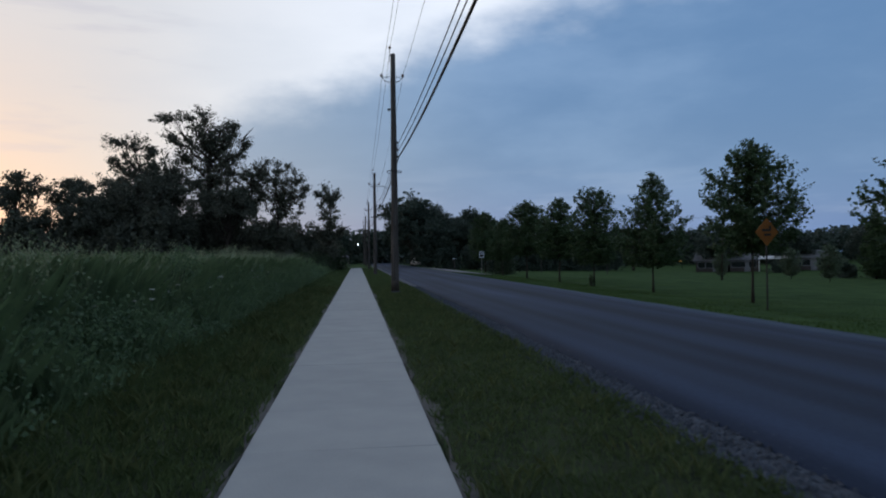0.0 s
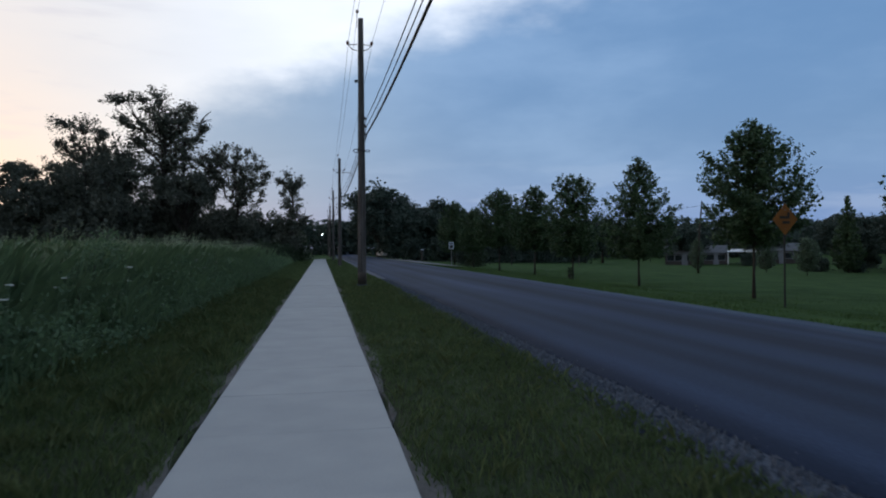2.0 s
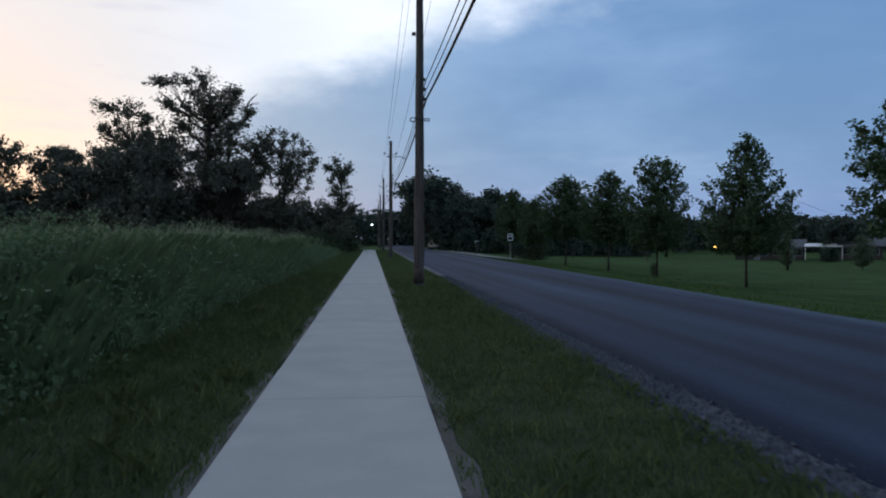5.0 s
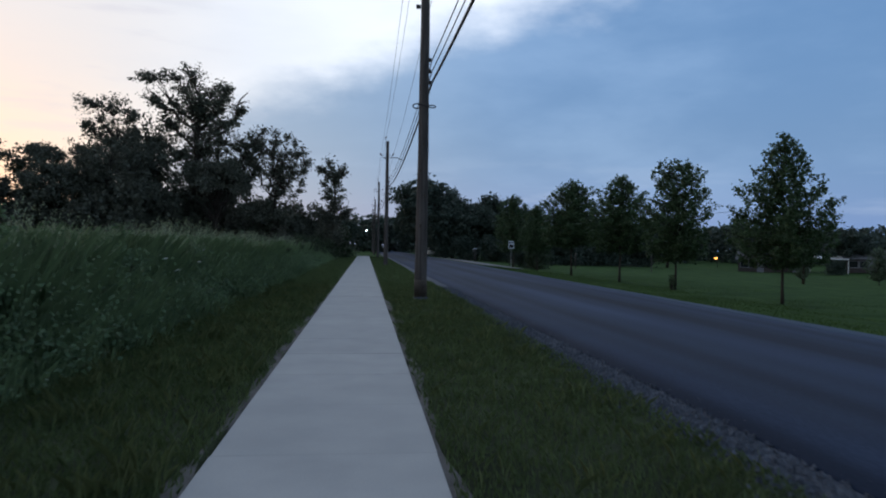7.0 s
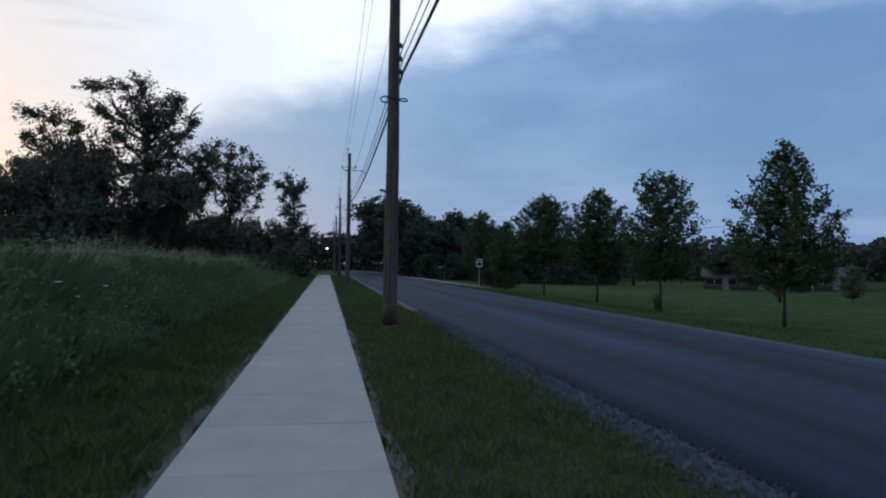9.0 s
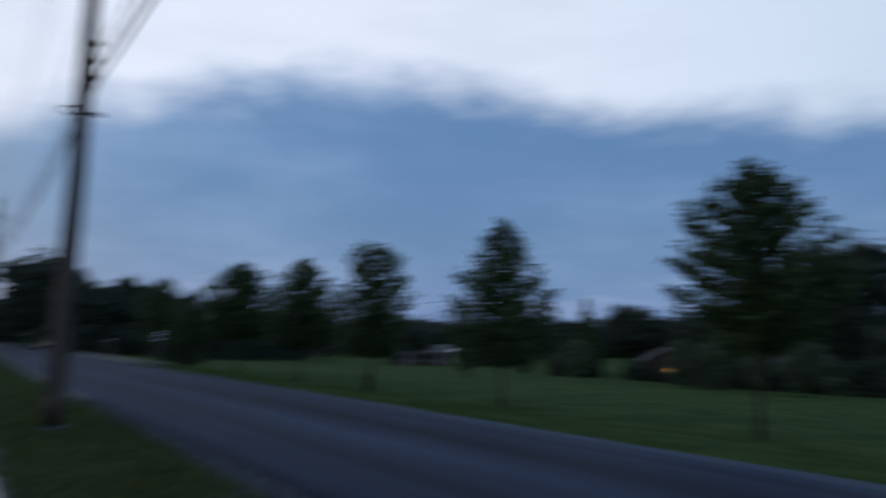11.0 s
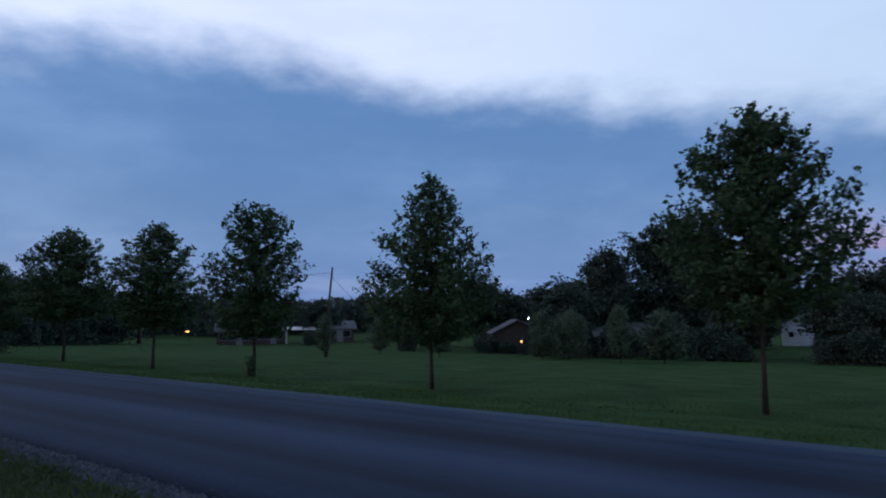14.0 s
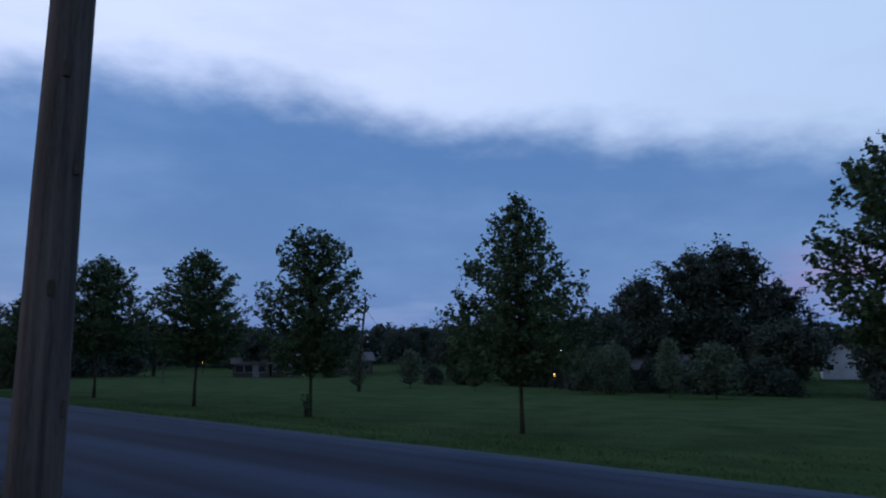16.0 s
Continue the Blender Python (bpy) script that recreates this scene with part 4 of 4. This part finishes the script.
for k in range(30):
    s = rw.uniform(0.75, 1.12)
    x = -4.3 - abs(rw.gauss(0, 2.4))
    plant("weed_clump", CLUMP[k % 2], x, rw.uniform(-1, 46), "leafy clump of tall weeds beside the mown verge", "weeds", "tall weed clumps", rw.uniform(0, 360), (s * 1.1, s * 1.1, s))

# ---- trees at the end of the road and behind the field ----
FAR1 = old_tree(401, 10.5, 2, (4.4, 4.4, 4.2), 60, 110, 0.5, M_LEAF_FAR, 0.8, 0.35, 2, 0.4)
FAR2 = old_tree(402, 9.0, 2, (4.0, 4.0, 3.6), 60, 110, 0.5, M_LEAF_FAR, 0.8, 0.3, 0, 0.3)
FAR3 = old_tree(403, 12.5, 2, (5.0, 5.0, 5.0), 80, 120, 0.5, M_LEAF_FAR, 0.9, 0.4, 3, 0.35)
FARB = bushy(404, (3.0, 3.0, 4.5), 4200, 0.42, M_LEAF_FAR, 12)
WOOD = "dark trees behind the field"
# at the road's end
ROADEND = ((FAR1, 9.5, 116, 1.08), (FAR3, 12.5, 128, 0.9), (FAR1, 14.0, 119, 0.85), (FAR2, 20.0, 120, 1.05), (FAR2, 24, 114, 0.85), (FAR1, 29.5, 106, 0.72), (FAR2, 34, 110, 0.75), (FAR2, 40, 116, 0.75), (FAR2, 12, 112, 0.8), (FAR2, 16.5, 110, 0.8), (FAR2, 22, 106, 0.75), (FAR1, 5.4, 250, 1.0), (FAR3, -8, 230, 0.8), (FAR2, 14, 200, 1.0), (FAR2, -10, 180, 0.7), (FAR3, 22, 150, 0.8))
for m, x, y, s in ROADEND:
    plant("distant_tree", m, x, y, "dense dark tree near the end of the road", "tree", WOOD, rb.uniform(0, 360), (s, s, s))
for x, y, s in ((11.5, 110, 0.8), (14.5, 107, 0.8), (18, 104, 0.8), (21, 101, 0.75), (24, 98, 0.75), (27, 100, 0.8), (30, 103, 0.8), (34, 106, 0.8), (38, 110, 0.8), (43, 114, 0.8)):
    plant("distant_shrub", FARB, x, y, "dark shrub filling the gap between distant trees", "shrub", "distant shrubs", rb.uniform(0, 360), (s, s, s))
# east side, behind the field
EAST = ((FAR1, 55.8, 51.5, 0.62), (FAR2, 63, 38.2, 0.62), (FAR2, 64, 31.0, 0.6), (FAR1, 64.5, 28.6, 0.68), (FAR3, 66, 25, 0.68), (FAR2, 62, 28.5, 0.55), (FAR3, 68, 20, 0.85), (FAR1, 66, 13, 0.9), (FAR3, 70, 4, 0.9), (FAR1, 72, -8, 1.1), (FAR2, 70, 72.5, 0.86), (FAR1, 72.5, 70, 0.62), (FAR2, 66, 77, 0.55), (FAR2, 78, 66, 0.6), (FAR2, 84, 104, 0.7), (FAR1, 96, 112, 0.7), (FAR2, 72, 106, 0.68), (FAR2, 62, 112, 0.7), (FAR1, 50, 120, 0.72), (FAR2, 46, 118, 0.75), (FAR2, 106, 116, 0.7), (FAR1, 100, 92, 0.65), (FAR2, 92, 84, 0.65))
# tall trees with several upright plumes behind the saplings
PLUMES = ((-4.6, 5.2, 1.5), (-3.6, 7.6, 1.4), (-2.6, 9.6, 1.2), (-1.9, 11.6, 1.0), (-0.6, 9.4, 1.4), (0.3, 12.2, 1.0), (0.6, 10.4, 1.3), (1.9, 9.0, 1.4), (2.3, 11.0, 1.1), (3.0, 7.2, 1.5), (-0.8, 6.6, 1.8), (1.2, 6.2, 1.8), (-2.4, 5.0, 1.8), (2.8, 4.4, 1.8), (0.0, 3.6, 1.9), (-3.6, 3.0, 1.7))
PLUME_A = lobed_tree(431, 8.5, PLUMES, 26, 40, 0.36, M_LEAF_FAR, 0.36, 0, 1.35)
PLUME_B = lobed_tree(432, 7.5, tuple((-s_ * 0.8, z_ * 0.9, r_) for s_, z_, r_ in PLUMES), 26, 40, 0.36, M_LEAF_FAR, 0.34, 0, 1.3)
plant("distant_tree", PLUME_A, 69.4, 48.8, "tall dark tree with several upright plumes behind the field", "tree", WOOD, -63, (1.0, 1.0, 1.0))
plant("distant_tree", PLUME_B, 74.6, 46.8, "tall dark tree with several upright plumes behind the field", "tree", WOOD, -68, (1.2, 1.2, 1.2))
plant("distant_tree", PLUME_B, 65.5, 52.3, "tall dark tree with several upright plumes behind the field", "tree", WOOD, 110, (0.9, 0.9, 0.9))
plant("distant_tree", PLUME_A, 80.0, 43.5, "tall dark tree with several upright plumes behind the field", "tree", WOOD, 105, (0.78, 0.78, 0.78))
plant("distant_tree", PLUME_B, 67.2, 57.5, "tall dark tree with several upright plumes behind the field", "tree", WOOD, -60, (0.62, 0.62, 0.62))
for m, x, y, s in EAST:
    plant("distant_tree", m, x, y, "dense dark tree behind the field", "tree", WOOD, rb.uniform(0, 360), (s, s, s))
for x, y, s in ((57, 72, 0.42), (60, 70, 0.45), (60, 63, 0.45), (55, 53, 0.5), (55, 49, 0.6), (56, 46, 0.6), (57, 42.5, 0.65), (58, 39, 0.65), (58, 36.8, 0.45), (58.5, 30.2, 0.45), (59, 28, 0.6), (60, 24, 0.7), (60, 19, 0.8), (60, 14, 0.8), (62, 8, 0.9), (66, 68, 0.5), (59.5, 60, 0.3), (61, 58.5, 0.32), (81, 42.6, 0.42), (81.5, 36.0, 0.42), (70, 80, 0.5), (66, 100, 0.45), (78, 94, 0.5)):
    plant("distant_shrub", FARB, x, y, "dark shrub at the field's edge", "shrub", "field edge shrubs", rb.uniform(0, 360), (s, s, s))
SPRUCE = young_tree(120, 8.6, 0.4, 1.7, 5200, 0.3, 0.95)
plant("evergreen_tree", SPRUCE, 58.3, 68.8, "tall narrow pointed evergreen tree behind the field", "tree", "evergreens behind the field")
plant("evergreen_tree", SPRUCE, 67.7, 30.6, "dark pointed evergreen tree beside the shed", "tree", "evergreens behind the field", 80, (1.2, 1.2, 0.88))


def far_woods():
    """A ragged belt of leaf clumps along the skyline."""
    rng = np.random.default_rng(77)
    pts = []
    for az in np.arange(-75, 125, 0.42):
        d = rng.uniform(165, 215)
        x, y = d * math.sin(radians(az)), d * math.cos(radians(az))
        g = ground_z(x)
        h = 8.2 + 2.6 * noise.noise((az * 0.16, 3, 0)) + 1.5 * noise.noise((az * 0.7, 8, 0))
        n = 95
        r = rng.uniform(2.0, 3.4)
        p = rng.normal(0, 1, (n, 3))
        p /= np.linalg.norm(p, axis=1, keepdims=True)
        for zc in (h * 0.25, h * 0.55, h - r * 0.8):
            pts.append(p * np.array([r, r, r * 0.85]) * rng.uniform(0.7, 1.1, (n, 1)) + np.array([x, y, g + zc]))
    q = np.concatenate(pts)
    q = q[q[:, 2] > -4]
    return tagged(new("far_woods", leaves("far_woods", q, 1.25, rng, M_LEAF_FAR)), "dark belt of far woods along the skyline", "woods", kind="stuff")


far_woods()
SAPL = young_tree(110, 3.4, 0.45, 0.95, 3600, 0.15, 0.6, 0.0, 0.4, M_SAPLING)
for x, y, wide, tall in ((34.1, 58.0, 0.72, 0.92), (57.5, 73, 0.8, 0.7), (44.9, 40.0, 0.95, 1.15), (47.9, 38.2, 1.7, 1.08), (42.5, 54.3, 1.15, 1.0), (44.2, 62.8, 1.1, 0.95), (47.3, 47.9, 1.1, 1.1)):
    plant("sapling", SAPL, x, y, "small young pale-leaved tree planted in the mown field", "tree", "saplings in the field", rb.uniform(0, 360), (wide, wide, tall))
plant("field_bush", bushy(406, (1.7, 1.7, 3.8), 4600, 0.17, M_SAPLING, 14), 49.1, 46.8, "broad pale-leaved bush at the field's edge", "shrub")
hedge = bushy(405, (2.0, 1.2, 1.9), 4200, 0.16, M_LEAF_FAR, 12)
plant("clipped_hedge", hedge, 16.6, 76.5, "dark squat clipped evergreen bush", "shrub")


# ---- houses beyond the field ----
def house(x, y, w, d, eave, ridge, turn, wall_mat, label, group="houses beyond the field"):
    t = thing("house", x, y, ground_z(x), label, "house", group, turn)
    part("wall", Shape().box((0, 0, eave / 2), (w, d, eave), 0, 0).prism([(-w / 2, -d / 2, eave), (-w / 2, d / 2, eave), (-w / 2, 0, ridge - 0.05)], (0.15, 0, 0)).prism([(w / 2 - 0.15, -d / 2, eave), (w / 2 - 0.15, d / 2, eave), (w / 2 - 0.15, 0, ridge - 0.05)], (0.15, 0, 0)), wall_mat, t)
    o = 0.4
    for s in (-1, 1):
        drop = o * (ridge - eave) / (d / 2)
        part("roof", Shape().prism([(-w / 2 - o, s * (d / 2 + o), eave - drop), (w / 2 + o, s * (d / 2 + o), eave - drop), (w / 2 + o, 0, ridge), (-w / 2 - o, 0, ridge)], (0, 0, 0.14)), M_ROOF, t, "grey shingle roof slope")
    part("fascia", Shape().box((0, -d / 2 - o, eave - o * (ridge - eave) / (d / 2) + 0.02), (w + 2 * o, 0.05, 0.16), 0, 0.01), M_SIDING, t, "grey fascia board")
    for fx in (-0.32, -0.08, 0.3):
        win = part("window", Shape().box((fx * w, -d / 2 - 0.03, eave * 0.58), (1.3, 0.08, 1.1), 0, 0.02), M_SIDING, t)
        part("pane", Shape().box((fx * w, -d / 2 - 0.075, eave * 0.58), (1.1, 0.02, 0.9), 0, 0.005), M_GLASS, win)
    door = part("door", Shape().box((0.12 * w, -d / 2 - 0.03, 1.02), (0.95, 0.07, 2.04), 0, 0.02), M_SIDING, t)
    part("handle", Shape().box((0.12 * w + 0.35, -d / 2 - 0.08, 1.0), (0.03, 0.05, 0.12), 0, 0.008), M_STEEL, door)
    return t


house(62.6, 114.6, 5.2, 6.5, 2.1, 3.1, -32, M_BRICK, "low brown brick ranch house with grey roof")
house(67, 112.0, 4.5, 6, 2.1, 3.1, -32, M_BRICK, "low brown brick ranch house beside a carport")
house(75.2, 106, 5.6, 6.5, 2.2, 3.2, -36, M_BRICK, "low brick house with weathered grey roof")
house(64.5, 63, 5, 5, 2.1, 3.4, 44, M_BRICK, "small brown brick gabled house among trees")
house(66, 51, 5, 5, 2.0, 3.0, -58, M_BRICK, "small brown brick house half hidden by trees")
car_port = thing("carport", 69.4, 106.6, ground_z(69.4), "open carport with a pale sheet metal roof", "carport", turn=-32)
part("roof_sheet", Shape().prism([(-2.6, -1.6, 2.05), (2.6, -1.6, 2.05), (2.6, 1.6, 2.5), (-2.6, 1.6, 2.5)], (0, 0, 0.06)), M_WHITE, car_port, "pale sheet metal roof")
for px in (-2.5, 2.5):
    for py in (-1.5, 1.5):
        part("post", Shape().box((px, py, 1.05 + py * 0.06), (0.1, 0.1, 2.1 + py * 0.12), 0, 0.01), M_WHITE, car_port)

shed = thing("shed", 87.3, 39.9, ground_z(87.3), "pale blue-grey gabled shed at the edge of the trees", "shed", turn=17)
SW, SD, SE, SR = 4.2, 5.0, 2.3, 3.5
part("wall", Shape().box((0, 0, SE / 2), (SD, SW, SE), 0, 0).prism([(-SD / 2, -SW / 2, SE), (-SD / 2, SW / 2, SE), (-SD / 2, 0, SR)], (0.12, 0, 0)).prism([(SD / 2 - 0.12, -SW / 2, SE), (SD / 2 - 0.12, SW / 2, SE), (SD / 2 - 0.12, 0, SR)], (0.12, 0, 0)), M_PALE, shed, "pale blue-grey painted board wall")
for s in (-1, 1):
    part("roof", Shape().prism([(-SD / 2 - 0.25, s * (SW / 2 + 0.25), SE - 0.14), (SD / 2 + 0.25, s * (SW / 2 + 0.25), SE - 0.14), (SD / 2 + 0.25, 0, SR + 0.02), (-SD / 2 - 0.25, 0, SR + 0.02)], (0, 0, 0.1)), M_ROOF, shed, "grey shingle roof slope")
for s in (-1, 1):
    w_ = part("window", Shape().box((-SD / 2 - 0.02, s * 1.25, 1.25), (0.06, 0.6, 0.7), 0, 0.01), M_WHITE, shed)
    part("pane", Shape().box((-SD / 2 - 0.055, s * 1.25, 1.25), (0.02, 0.5, 0.6), 0, 0.004), M_GLASS, w_)


# ---- lamps, field pole, car ----
def yard_lamp(x, y, z_lamp, mat, label, arm=0.5, big=1.0):
    g = ground_z(x)
    t = thing("yard_lamp", x, y, g, label, "lamp", "yard lamps beyond the field")
    h = z_lamp - g
    part("post", Shape().tube([(0, 0, -0.1), (0, 0, h * 0.6), (0, 0, h + 0.15)], [0.06, 0.05, 0.04], 8), M_DARKSTEEL, t, smooth=True)
    part("arm", Shape().tube([(0, 0, h + 0.1), (-arm * 0.6, -arm * 0.3, h + 0.15), (-arm, -arm * 0.5, h + 0.05)], [0.03, 0.03, 0.03], 6), M_STEEL, t)
    part("shade", Shape().tube([(-arm, -arm * 0.5, h + 0.02), (-arm, -arm * 0.5, h + 0.12)], [0.2, 0.1], 10), M_DARKSTEEL, t)
    part("bulb", Shape().tube([(-arm, -arm * 0.5, h - 0.22), (-arm, -arm * 0.5, h - 0.16), (-arm, -arm * 0.5, h - 0.04), (-arm, -arm * 0.5, h + 0.02)], [0.08 * big, 0.19 * big, 0.22 * big, 0.1 * big], 10), mat, t, "glowing bulb", True)


yard_lamp(30.3, 103.5, 3.8, M_COLD, "lit white lamp on a post among trees")
yard_lamp(66.5, 135.3, 0.0, M_WARM, "lit warm yellow lamp on a post far behind the field", 0.4, 1.5)
yard_lamp(58.6, 56.9, 1.75, M_COLD, "lit white yard lamp on a post", 0.5, 0.16)
yard_lamp(58.4, 57.6, -0.45, M_WARM, "lit warm wall lamp on a short post", 0.5, 0.38)

# pair of distant white lights; the posts, arms and shades are added
for lx in (-4.7, -4.2):
    yard_lamp(lx, 97.0, 2.6, M_COLD, "small distant white light between hedgerow and pavement", 0.3, 0.45)
yard_lamp(0.7, 165.0, 4.8, M_COLD, "far lit white lamp at the end of the pavement", 0.3, 0.5)

fpole = thing("field_pole", 34.0, 57.7, ground_z(33), "leaning dark timber pole in the field", "utility pole")
part("shaft", Shape().tube([(0, 0, -0.3), (0.1, 0, 3), (0.32, -0.2, 6.4)], [0.1, 0.09, 0.065], 10), M_TAR, fpole, smooth=True)
part("cap", Shape().tube([(0.32, -0.2, 6.38), (0.325, -0.2, 6.5)], [0.09, 0.06], 10), M_DARKSTEEL, fpole)
span("service_wire", (34.3, 57.5, 5.0), (14, 112, 6.2), 0.9, 0.012, "thin dark service wire across the field")
span("service_wire", (34.3, 57.5, 4.7), (76, 96, 2.2), 0.6, 0.012, "thin dark service wire to the houses")

car = thing("car", 10.2, 112, 0.02 + ground_z(10.2), "silver car standing near the road's end", "car", turn=8)
prof = [(-2.2, 0.35), (-2.2, 0.8), (-1.5, 0.92), (-0.9, 1.4), (0.7, 1.42), (1.35, 0.95), (2.1, 0.8), (2.2, 0.35)]
part("body", Shape().prism([(0.85, p[0], p[1]) for p in prof], (-1.7, 0, 0)), M_CARPAINT, car)
part("windscreen", Shape().prism([(0.7, 0.78, 1.36), (0.7, 1.3, 1.0), (-0.7, 1.3, 1.0), (-0.7, 0.78, 1.36)], (0, 0.04, 0.04)), M_GLASS, car)
part("rear_window", Shape().prism([(0.7, -0.96, 1.34), (0.7, -1.45, 0.98), (-0.7, -1.45, 0.98), (-0.7, -0.96, 1.34)], (0, -0.04, 0.04)), M_GLASS, car)
for wx in (-0.8, 0.8):
    for wy in (-1.35, 1.35):
        wh = part("wheel", Shape().tube([(wx - 0.1, wy, 0.32), (wx + 0.1, wy, 0.32)], [0.32, 0.32], 16), M_RUBBER, car)
        part("rim", Shape().tube([(wx - 0.11, wy, 0.32), (wx + 0.11, wy, 0.32)], [0.19, 0.19], 12), M_STEEL, wh)


# ---- white wild flowers among the weeds ----
def flower(seed):
    rng = np.random.default_rng(seed)
    stem, head = Shape(), Shape()
    h = 0.9
    stem.tube([(0, 0, -0.05), (0.02, 0.01, 0.5), (0.05, 0.0, h)], [0.006, 0.005, 0.004], 4, False)
    for _ in range(16):
        a, r = rng.uniform(0, 6.28), 0.032 * math.sqrt(rng.uniform(0, 1))
        x, y = 0.05 + r * math.cos(a), r * math.sin(a)
        stem.tube([(0.05, 0, h - 0.05), (x, y, h + 0.01)], [0.002, 0.0015], 3, False)
        head.box((x, y, h + 0.015 + rng.uniform(0, 0.008)), (0.011, 0.011, 0.007), a, 0.002)
    return stem.mesh("stem", M_WEED), head.mesh("bloom", M_PETAL)


FL = [flower(s) for s in (1, 2, 3)]
for cx, cy, n in ((-3.3, 5.2, 7), (-4.0, 9.5, 3), (-3.5, 19.5, 6), (-4.4, 24.5, 9), (-4.9, 28.0, 6), (-3.9, 14.0, 3)):
    for _ in range(n):
        k = rb.randrange(3)
        s = rb.uniform(0.7, 1.35)
        f = thing("wild_flower", cx + rb.gauss(0, 0.45), cy + rb.gauss(0, 0.9), 0, "white flat-headed wild flower in the weeds", "flower", "white wild flowers", rb.uniform(0, 360))
        f.scale = (s, s, s)
        for me in FL[k]:
            part(me.name.split(".")[0], me, None, f)
